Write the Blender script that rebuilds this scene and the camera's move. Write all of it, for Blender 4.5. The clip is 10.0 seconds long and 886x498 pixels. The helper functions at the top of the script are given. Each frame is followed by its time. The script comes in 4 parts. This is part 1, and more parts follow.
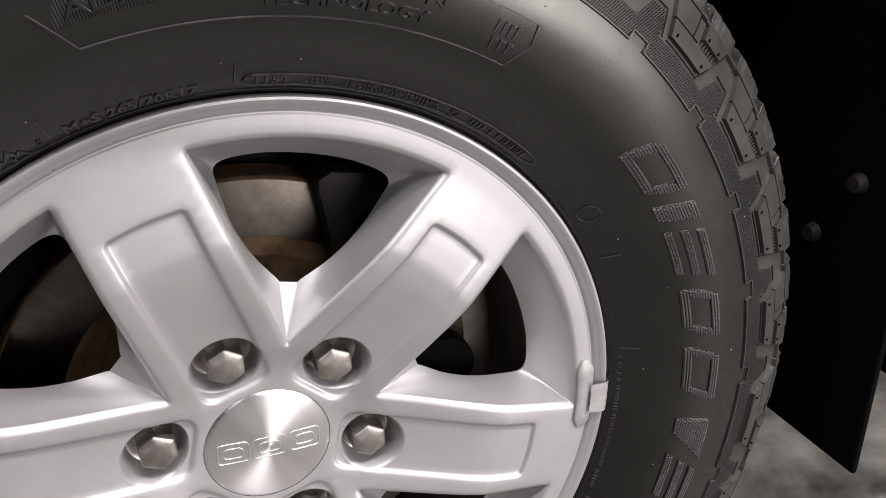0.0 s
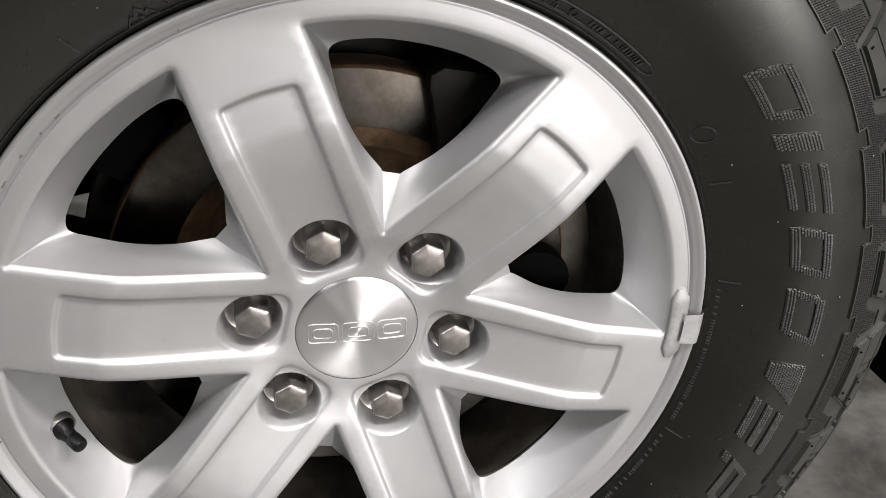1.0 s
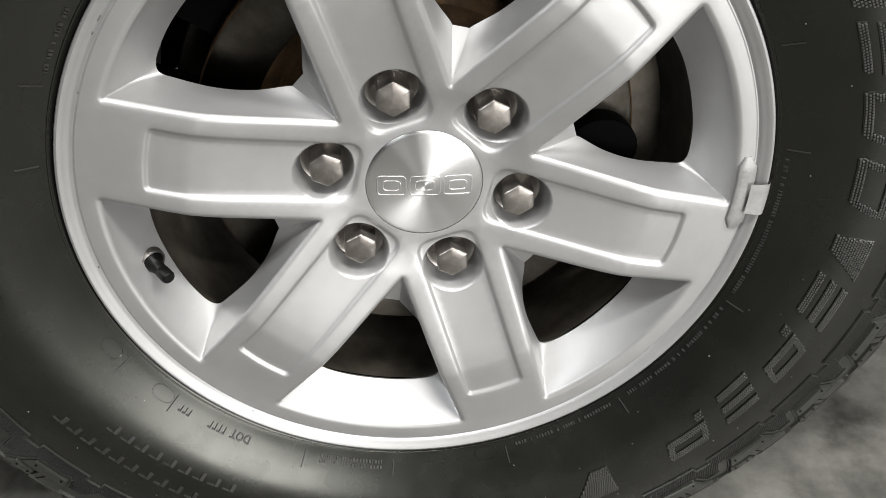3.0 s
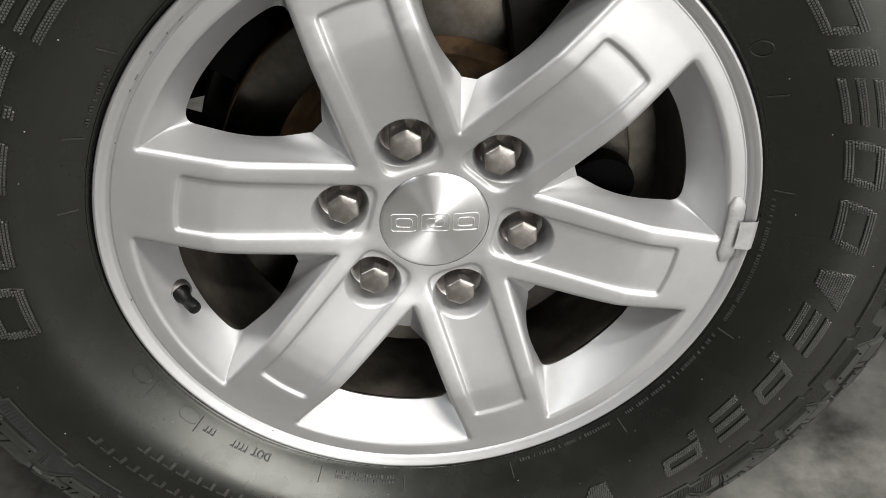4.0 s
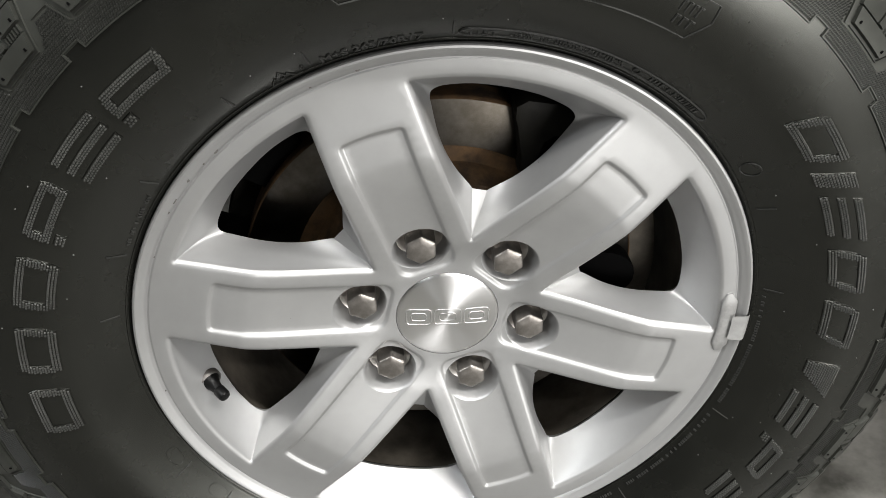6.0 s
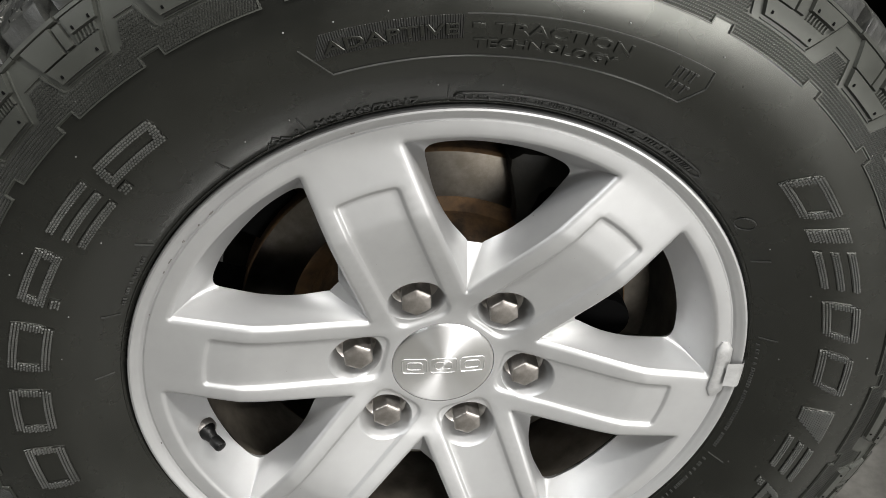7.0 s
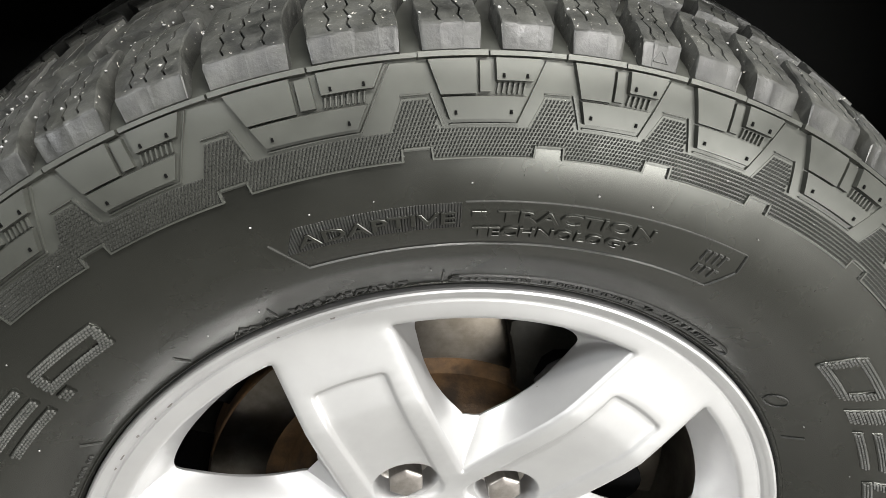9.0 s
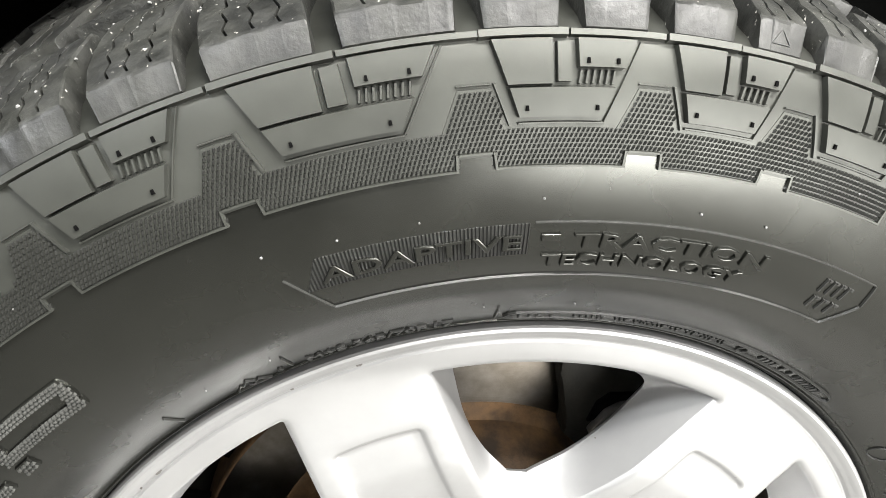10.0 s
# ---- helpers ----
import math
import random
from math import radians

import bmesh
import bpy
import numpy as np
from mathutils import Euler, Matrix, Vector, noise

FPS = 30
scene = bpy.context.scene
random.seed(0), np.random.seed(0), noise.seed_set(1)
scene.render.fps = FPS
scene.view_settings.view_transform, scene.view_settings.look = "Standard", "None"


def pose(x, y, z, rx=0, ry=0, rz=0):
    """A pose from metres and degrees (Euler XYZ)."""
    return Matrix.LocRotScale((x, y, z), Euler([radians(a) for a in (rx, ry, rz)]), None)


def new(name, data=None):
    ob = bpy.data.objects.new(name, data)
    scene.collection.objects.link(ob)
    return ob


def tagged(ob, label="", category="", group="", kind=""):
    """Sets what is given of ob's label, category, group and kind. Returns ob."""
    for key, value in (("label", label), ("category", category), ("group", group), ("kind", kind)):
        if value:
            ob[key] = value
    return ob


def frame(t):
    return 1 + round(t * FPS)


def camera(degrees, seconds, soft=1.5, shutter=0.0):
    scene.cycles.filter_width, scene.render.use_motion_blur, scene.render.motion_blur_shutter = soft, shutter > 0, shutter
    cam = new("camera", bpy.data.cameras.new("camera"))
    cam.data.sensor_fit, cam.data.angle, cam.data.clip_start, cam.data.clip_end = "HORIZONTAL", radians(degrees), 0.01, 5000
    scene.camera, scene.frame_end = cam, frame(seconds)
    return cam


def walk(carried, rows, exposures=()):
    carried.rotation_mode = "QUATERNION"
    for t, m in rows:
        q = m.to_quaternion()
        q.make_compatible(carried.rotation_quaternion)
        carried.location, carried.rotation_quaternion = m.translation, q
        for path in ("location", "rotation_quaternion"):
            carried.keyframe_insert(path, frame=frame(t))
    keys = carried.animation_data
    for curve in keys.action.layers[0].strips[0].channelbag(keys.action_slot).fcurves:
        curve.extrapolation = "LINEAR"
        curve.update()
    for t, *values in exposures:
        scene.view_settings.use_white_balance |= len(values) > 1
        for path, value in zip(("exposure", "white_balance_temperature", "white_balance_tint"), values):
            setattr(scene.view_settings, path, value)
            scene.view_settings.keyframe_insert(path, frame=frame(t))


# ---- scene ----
# The camera: a phone held in front of the wheel, tilting and drifting.
cam = camera(54.69, 10.0, soft=0.85)
ROWS = [
    (0, -0.0565, -0.4400, 0.7550, 64.09, 1.39, -22.25),
    (0.5, -0.0498, -0.4595, 0.7629, 62.04, 1.12, -15.46),
    (1, -0.0510, -0.4534, 0.7328, 60.23, -0.71, -12.55),
    (1.5, -0.0574, -0.4578, 0.7137, 57.72, -1.49, -11.12),
    (2, -0.0598, -0.4729, 0.6809, 56.66, -1.25, -9.97),
    (2.2, -0.0566, -0.4811, 0.6759, 56.45, -0.70, -8.79),
    (3.3, -0.0332, -0.5074, 0.7205, 55.42, 0.75, -5.48),
    (3.5, -0.0364, -0.5125, 0.7341, 55.47, 0.77, -5.57),
    (4, -0.0416, -0.5192, 0.7480, 55.26, 0.78, -5.54),
    (4.5, -0.0399, -0.5215, 0.7633, 54.72, 0.90, -5.25),
    (5, -0.0453, -0.5314, 0.7751, 54.54, 0.92, -5.30),
    (5.5, -0.0515, -0.5266, 0.8033, 54.58, 1.06, -5.29),
    (5.7, -0.0492, -0.5216, 0.8195, 54.99, 1.08, -5.34),
    (6.8, -0.0440, -0.4989, 0.8597, 55.42, 1.21, -5.69),
    (7, -0.0454, -0.4931, 0.8684, 55.32, 1.10, -6.00),
    (7.5, -0.0430, -0.4752, 0.8848, 56.24, 1.05, -6.29),
    (8, -0.0375, -0.4486, 0.8973, 57.22, 1.02, -6.62),
    (8.5, -0.0331, -0.4251, 0.9058, 57.91, 0.96, -6.97),
    (9, -0.0395, -0.3899, 0.9003, 58.45, 0.90, -7.23),
    (9.5, -0.0489, -0.3517, 0.8956, 59.23, 0.99, -7.46),
    (10, -0.0571, -0.3088, 0.8621, 59.28, 0.93, -7.97),
]
walk(cam, [(t, pose(x, y, z, rx, ry, rz)) for t, x, y, z, rx, ry, rz in ROWS],
     exposures=[(0.0, 0.15, 6700, 20), (1.0, 0.15, 6650, 15), (2.0, 0.10, 6600, 12), (3.5, 0.03, 6600, 10), (5.5, 0.0, 6600, 10), (7.0, 0.26, 6600, 10), (8.0, 0.60, 6620, 10),
                (9.0, 1.04, 6620, 10), (10.0, 1.40, 6620, 10)])

# ---- light: a closed workshop with strip lights under the ceiling ----
world = bpy.data.worlds.new("room_air")
scene.world = world
world.use_nodes = True
world.node_tree.nodes["Background"].inputs["Color"].default_value = (0.5, 0.52, 0.5, 1)
world.node_tree.nodes["Background"].inputs["Strength"].default_value = 0.004
STRIPS = [  # x, y, length along x, watts
    (1.38, -0.92, 3.0, 160.0),
    (-1.7, -0.92, 1.5, 50.0),
    (1.5, -2.1, 2.4, 34.0),
    (-1.6, -2.2, 1.6, 4.0),
]
CEILING = 2.6
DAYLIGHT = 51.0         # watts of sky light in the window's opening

AXLE = 0.396            # height of the axle over the floor
TURN = 14.0             # how far the wheel has rolled, degrees
DEG = math.pi / 180


# ---- materials ----
def material(name, colour, rough=0.5, metal=0.0, coat=0.0):
    m = bpy.data.materials.new(name)
    m.use_nodes = True
    b = m.node_tree.nodes["Principled BSDF"]
    b.inputs["Base Color"].default_value = (*colour, 1)
    b.inputs["Roughness"].default_value = rough
    b.inputs["Metallic"].default_value = metal
    b.inputs["Coat Weight"].default_value = coat
    b.inputs["Coat Roughness"].default_value = 0.12
    return m


def add(m, kind, **values):
    n = m.node_tree.nodes.new(kind)
    for key, v in values.items():
        n.inputs[key.replace("_", " ")].default_value = v
    return n


def join(m, a, out, b, into):
    m.node_tree.links.new(a.outputs[out], b.inputs[into])


def calc(m, op, a, b=None):
    n = m.node_tree.nodes.new("ShaderNodeMath")
    n.operation = op
    for i, v in enumerate((a, b)):
        if v is None:
            continue
        if isinstance(v, (int, float)):
            n.inputs[i].default_value = v
        else:
            m.node_tree.links.new(v, n.inputs[i])
    return n.outputs[0]


def mottle(m, scale, dark, light, detail=6.0, into="Base Color", low=0.35, high=0.7, stretch=(1, 1, 1)):
    """Noise between two colours, or between two values for roughness."""
    co = add(m, "ShaderNodeTexCoord")
    mp = add(m, "ShaderNodeMapping")
    mp.inputs["Scale"].default_value = stretch
    join(m, co, "Object", mp, "Vector")
    nz = add(m, "ShaderNodeTexNoise", Scale=scale, Detail=detail, Roughness=0.62)
    join(m, mp, "Vector", nz, "Vector")
    ramp = add(m, "ShaderNodeValToRGB")
    e = ramp.color_ramp.elements
    e[0].position, e[1].position = low, high
    e[0].color, e[1].color = (*dark, 1), (*light, 1)
    join(m, nz, "Fac", ramp, "Fac")
    join(m, ramp, "Color", m.node_tree.nodes["Principled BSDF"], into)
    return nz, ramp


def relief(m, scale, strength, distance=0.001, detail=8.0):
    co = add(m, "ShaderNodeTexCoord")
    nz = add(m, "ShaderNodeTexNoise", Scale=scale, Detail=detail, Roughness=0.6)
    join(m, co, "Object", nz, "Vector")
    bump = add(m, "ShaderNodeBump", Strength=strength, Distance=distance)
    join(m, nz, "Fac", bump, "Height")
    join(m, bump, "Normal", m.node_tree.nodes["Principled BSDF"], "Normal")
    return bump


def grey(v):
    return (v, v, v)


SILVER = material("silver_wheel_paint", (0.43, 0.43, 0.42), 0.47, 0.70, 0.05)
_, tone = mottle(SILVER, 14, (0.352, 0.353, 0.352), (0.396, 0.397, 0.396))
chip = add(SILVER, "ShaderNodeTexNoise", Scale=210.0, Detail=3.0, Roughness=0.7)
chip_co = add(SILVER, "ShaderNodeTexCoord")
join(SILVER, chip_co, "Object", chip, "Vector")
chip_ramp = add(SILVER, "ShaderNodeValToRGB")
chip_ramp.color_ramp.elements[0].position, chip_ramp.color_ramp.elements[1].position = 0.745, 0.775
join(SILVER, chip, "Fac", chip_ramp, "Fac")
chip_mix = add(SILVER, "ShaderNodeMix")
chip_mix.data_type = "RGBA"
join(SILVER, chip_ramp, "Color", chip_mix, "Factor")
SILVER.node_tree.links.new(tone.outputs["Color"], chip_mix.inputs[6])
chip_mix.inputs[7].default_value = (0.16, 0.14, 0.12, 1)
SILVER.node_tree.links.new(chip_mix.outputs[2], SILVER.node_tree.nodes["Principled BSDF"].inputs["Base Color"])
relief(SILVER, 2600, 0.08, 0.0003, 3)

RUBBER = material("tyre_rubber", (0.005, 0.005, 0.0049), 0.4)
RUBBER.node_tree.nodes["Principled BSDF"].inputs["Specular IOR Level"].default_value = 0.56
mottle(RUBBER, 9, (0.0034, 0.0035, 0.0030), (0.0066, 0.0067, 0.0058), 8)
RUBBER.node_tree.nodes["Principled BSDF"].inputs["Specular Tint"].default_value = (0.98, 1.0, 0.92, 1)
mottle(RUBBER, 30, grey(0.23), grey(0.30), 3, "Roughness")
relief(RUBBER, 900, 0.03, 0.0003, 3)

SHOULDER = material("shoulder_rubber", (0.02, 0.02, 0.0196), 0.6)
mottle(SHOULDER, 22, (0.0125, 0.0130, 0.0113), (0.0275, 0.0284, 0.0248), 10, low=0.3, high=0.72)
SHOULDER.node_tree.nodes["Principled BSDF"].inputs["Specular Tint"].default_value = (0.98, 1.0, 0.93, 1)
mottle(SHOULDER, 40, grey(0.36), grey(0.50), 6, "Roughness")
relief(SHOULDER, 900, 0.05, 0.0003, 4)

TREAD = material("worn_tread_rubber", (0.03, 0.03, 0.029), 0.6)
_, tread_tone = mottle(TREAD, 55, (0.006, 0.0064, 0.0056), (0.034, 0.0345, 0.030), 12, low=0.36, high=0.72)
speck = add(TREAD, "ShaderNodeTexNoise", Scale=430.0, Detail=2.0, Roughness=0.6)
speck_co = add(TREAD, "ShaderNodeTexCoord")
join(TREAD, speck_co, "Object", speck, "Vector")
speck_ramp = add(TREAD, "ShaderNodeValToRGB")
speck_ramp.color_ramp.elements[0].position, speck_ramp.color_ramp.elements[1].position = 0.685, 0.735
join(TREAD, speck, "Fac", speck_ramp, "Fac")
speck_mix = add(TREAD, "ShaderNodeMix")
speck_mix.data_type = "RGBA"
join(TREAD, speck_ramp, "Color", speck_mix, "Factor")
TREAD.node_tree.links.new(tread_tone.outputs["Color"], speck_mix.inputs[6])
speck_mix.inputs[7].default_value = (0.34, 0.33, 0.30, 1)
TREAD.node_tree.links.new(speck_mix.outputs[2], TREAD.node_tree.nodes["Principled BSDF"].inputs["Base Color"])
mottle(TREAD, 60, grey(0.42), grey(0.75), 6, "Roughness")
relief(TREAD, 320, 0.45, 0.0012, 6)

BLOCK_SIDE = material("scuffed_block_rubber", (0.02, 0.02, 0.0196), 0.6)
BLOCK_SIDE.node_tree.nodes["Principled BSDF"].inputs["Specular IOR Level"].default_value = 0.42
mottle(BLOCK_SIDE, 70, (0.006, 0.0063, 0.0056), (0.026, 0.0264, 0.0232), 11, low=0.34, high=0.74)
mottle(BLOCK_SIDE, 85, grey(0.40), grey(0.68), 7, "Roughness")
relief(BLOCK_SIDE, 210, 0.4, 0.0010, 7)


def polar(m):
    """Angle about the axle and radius, from object coordinates."""
    co = add(m, "ShaderNodeTexCoord")
    sp = add(m, "ShaderNodeSeparateXYZ")
    join(m, co, "Object", sp, "Vector")
    x, z = sp.outputs["X"], sp.outputs["Z"]
    a = calc(m, "ARCTAN2", z, x)
    r = calc(m, "SQRT", calc(m, "ADD", calc(m, "MULTIPLY", x, x), calc(m, "MULTIPLY", z, z)))
    return a, r


MOULDED = material("matt_moulded_rubber", (0.04, 0.04, 0.038), 0.5)
mottle(MOULDED, 26, (0.034, 0.0345, 0.0320), (0.058, 0.0585, 0.0545))
MOULDED.node_tree.nodes["Principled BSDF"].inputs["Roughness"].default_value = 0.38

SHINY = material("glossy_hatching_rubber", (0.015, 0.015, 0.0145), 0.3)
mottle(SHINY, 26, (0.012, 0.0122, 0.0112), (0.022, 0.0223, 0.0206))
PRINT = material("raised_print_rubber", (0.014, 0.014, 0.0135), 0.4)
mottle(PRINT, 26, (0.014, 0.0142, 0.0131), (0.026, 0.0264, 0.0243))

RIBBED = material("ribbed_rubber", (0.014, 0.0142, 0.013), 0.34)
ra, _ = polar(RIBBED)
rb = add(RIBBED, "ShaderNodeBump", Strength=0.8, Distance=0.0006)
RIBBED.node_tree.links.new(calc(RIBBED, "SINE", calc(RIBBED, "MULTIPLY", ra, 1350.0)), rb.inputs["Height"])
join(RIBBED, rb, "Normal", RIBBED.node_tree.nodes["Principled BSDF"], "Normal")

CAP = material("spun_aluminium", (0.84, 0.84, 0.845), 0.3, 1.0)
_, cr = polar(CAP)
cn = add(CAP, "ShaderNodeTexNoise", Scale=1.0, Detail=4.0)
cc = add(CAP, "ShaderNodeCombineXYZ")
CAP.node_tree.links.new(calc(CAP, "MULTIPLY", cr, 5200.0), cc.inputs["X"])
join(CAP, cc, "Vector", cn, "Vector")
cb = add(CAP, "ShaderNodeBump", Strength=0.16, Distance=0.0003)
join(CAP, cn, "Fac", cb, "Height")
join(CAP, cb, "Normal", CAP.node_tree.nodes["Principled BSDF"], "Normal")
CAP.node_tree.nodes["Principled BSDF"].inputs["Anisotropic"].default_value = 0.92
CAP.node_tree.nodes["Principled BSDF"].inputs["Anisotropic Rotation"].default_value = 0.25
ct = add(CAP, "ShaderNodeTangent")
ct.direction_type, ct.axis = "RADIAL", "Y"
join(CAP, ct, "Tangent", CAP.node_tree.nodes["Principled BSDF"], "Tangent")

EMBLEM = material("engraved_aluminium", (0.7, 0.7, 0.7), 0.34, 1.0)
NUT = material("stainless_lug_nut", (0.28, 0.26, 0.24), 0.4, 1.0)
mottle(NUT, 120, (0.24, 0.222, 0.205), (0.36, 0.34, 0.318), 8)
mottle(NUT, 160, grey(0.36), grey(0.48), 6, "Roughness")
relief(NUT, 700, 0.12, 0.0004)
SEAT = material("machined_seat", (0.50, 0.48, 0.455), 0.38, 1.0)
BLACK_RUBBER = material("black_valve_rubber", (0.004, 0.004, 0.004), 0.4)
BLACK_RUBBER.node_tree.nodes["Principled BSDF"].inputs["Specular IOR Level"].default_value = 0.16
relief(BLACK_RUBBER, 800, 0.15)
LEAD = material("painted_weight", (0.60, 0.60, 0.58), 0.5, 0.25)
mottle(LEAD, 90, (0.23, 0.23, 0.225), (0.31, 0.31, 0.305))
relief(LEAD, 500, 0.3, 0.0006)
DISC = material("worn_brake_disc", (0.15, 0.138, 0.12), 0.42, 1.0)
mottle(DISC, 30, (0.090, 0.079, 0.064), (0.190, 0.177, 0.158), 8)
DISC.node_tree.nodes["Principled BSDF"].inputs["Anisotropic"].default_value = 0.88
DISC.node_tree.nodes["Principled BSDF"].inputs["Anisotropic Rotation"].default_value = 0.25
dt = add(DISC, "ShaderNodeTangent")
dt.direction_type, dt.axis = "RADIAL", "Y"
join(DISC, dt, "Tangent", DISC.node_tree.nodes["Principled BSDF"], "Tangent")
_, dr = polar(DISC)
dn = add(DISC, "ShaderNodeTexNoise", Scale=1.0, Detail=5.0)
dc = add(DISC, "ShaderNodeCombineXYZ")
DISC.node_tree.links.new(calc(DISC, "MULTIPLY", dr, 1600.0), dc.inputs["X"])
join(DISC, dc, "Vector", dn, "Vector")
db = add(DISC, "ShaderNodeBump", Strength=0.35, Distance=0.0004)
join(DISC, dn, "Fac", db, "Height")
join(DISC, db, "Normal", DISC.node_tree.nodes["Principled BSDF"], "Normal")
RUST = material("rusty_iron", (0.13, 0.075, 0.04), 0.8, 0.1)
mottle(RUST, 45, (0.022, 0.0122, 0.0052), (0.135, 0.074, 0.029), 9)
relief(RUST, 260, 0.5, 0.001)
IRON = material("black_cast_iron", (0.02, 0.019, 0.018), 0.6)
IRON.node_tree.nodes["Principled BSDF"].inputs["Specular IOR Level"].default_value = 0.2
mottle(IRON, 40, (0.006, 0.006, 0.0052), (0.018, 0.017, 0.0135))
relief(IRON, 200, 0.5, 0.001)
DUSTY = material("brake_dusted_alloy", (0.10, 0.092, 0.083), 0.6, 0.4)
mottle(DUSTY, 25, (0.055, 0.047, 0.037), (0.15, 0.132, 0.107), 8)
STEEL = material("dull_steel", (0.22, 0.21, 0.20), 0.5, 0.8)
mottle(STEEL, 90, (0.14, 0.13, 0.12), (0.27, 0.26, 0.25))
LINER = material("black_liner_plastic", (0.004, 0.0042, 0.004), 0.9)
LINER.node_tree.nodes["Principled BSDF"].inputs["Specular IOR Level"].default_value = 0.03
relief(LINER, 240, 0.3, 0.0008)
# mud flap black, also the painted shade of moulding pins and caliper opening
FLAP_AND_SHADE = material("black_flap_and_shade", (0.0015, 0.0015, 0.0015), 0.8)
FLAP_AND_SHADE.node_tree.nodes["Principled BSDF"].inputs["Specular IOR Level"].default_value = 0.04
relief(FLAP_AND_SHADE, 160, 0.2, 0.0008)
BODY = material("dark_body_paint", (0.03, 0.032, 0.035), 0.25, 0.3, 1.0)
NUB = material("pale_rubber_nub", (0.16, 0.16, 0.155), 0.5)

FLOOR = material("polished_concrete", (0.2, 0.2, 0.19), 0.5)
nz, fr = mottle(FLOOR, 10.0, (0.038, 0.037, 0.032), (0.172, 0.168, 0.154), 14, low=0.36, high=0.66)
fine = add(FLOOR, "ShaderNodeTexNoise", Scale=46.0, Detail=8.0, Roughness=0.7)
fmix = add(FLOOR, "ShaderNodeMix")
fmix.data_type, fmix.blend_type = "RGBA", "OVERLAY"
fmix.inputs["Factor"].default_value = 0.55
FLOOR.node_tree.links.new(fr.outputs["Color"], fmix.inputs[6])
FLOOR.node_tree.links.new(fine.outputs["Fac"], fmix.inputs[7])
crack_co = add(FLOOR, "ShaderNodeTexCoord")
warp = add(FLOOR, "ShaderNodeTexNoise", Scale=6.0, Detail=6.0)
join(FLOOR, crack_co, "Object", warp, "Vector")
bend = add(FLOOR, "ShaderNodeVectorMath")
bend.operation = "MULTIPLY_ADD"
join(FLOOR, warp, "Color", bend, 0)
bend.inputs[1].default_value = (0.3, 0.3, 0.3)
join(FLOOR, crack_co, "Object", bend, 2)
vein = add(FLOOR, "ShaderNodeTexVoronoi", Scale=3.4)
vein.feature = "DISTANCE_TO_EDGE"
join(FLOOR, bend, "Vector", vein, "Vector")
vramp = add(FLOOR, "ShaderNodeValToRGB")
vramp.color_ramp.elements[0].position, vramp.color_ramp.elements[1].position = 0.0, 0.03
vramp.color_ramp.elements[0].color, vramp.color_ramp.elements[1].color = (0.07, 0.07, 0.07, 1), (0, 0, 0, 1)
join(FLOOR, vein, "Distance", vramp, "Fac")
vmix = add(FLOOR, "ShaderNodeMix")
vmix.data_type = "RGBA"
join(FLOOR, vramp, "Color", vmix, "Factor")
FLOOR.node_tree.links.new(fmix.outputs[2], vmix.inputs[6])
vmix.inputs[7].default_value = (0.26, 0.255, 0.24, 1)
FLOOR.node_tree.links.new(vmix.outputs[2], FLOOR.node_tree.nodes["Principled BSDF"].inputs["Base Color"])
mottle(FLOOR, 16, grey(0.36), grey(0.62), 8, "Roughness")
relief(FLOOR, 60, 0.25, 0.0015, 12)
WALL = material("grey_workshop_wall", (0.1, 0.1, 0.097), 0.7)
mottle(WALL, 3, (0.045, 0.045, 0.043), (0.065, 0.065, 0.062))
relief(WALL, 150, 0.1)
CEIL = material("grey_ceiling_paint", (0.2, 0.2, 0.195), 0.8)
mottle(CEIL, 4, (0.10, 0.10, 0.097), (0.13, 0.13, 0.126))
TUBE = material("lit_strip", (1, 1, 1), 0.5)
TUBE.node_tree.nodes["Principled BSDF"].inputs["Emission Color"].default_value = (1.0, 0.985, 0.95, 1)
TUBE.node_tree.nodes["Principled BSDF"].inputs["Emission Strength"].default_value = 6.0
WHITE_METAL = material("white_enamel", (0.75, 0.75, 0.74), 0.4)


# ---- mesh helpers ----
def mesh_from(name, verts, faces, mat, smooth=True, sharp=32):
    me = bpy.data.meshes.new(name)
    me.from_pydata([tuple(v) for v in verts], [], [tuple(f) for f in faces])
    me.validate()
    bm = bmesh.new()
    bm.from_mesh(me)
    bmesh.ops.recalc_face_normals(bm, faces=bm.faces)
    bm.to_mesh(me)
    bm.free()
    me.materials.append(mat)
    if smooth:
        me.shade_smooth()
        if sharp:
            me.set_sharp_from_angle(angle=radians(sharp))
    return me


def thing(name, label, category, m=Matrix(), group="", kind=""):
    ob = new(name)
    ob.empty_display_size = 0.05
    ob.matrix_basis = m
    return tagged(ob, label, category, group, kind)


def part(name, me, parent, label=""):
    ob = new(name, me)
    ob.parent = parent
    if label:
        ob["label"] = label
    return ob


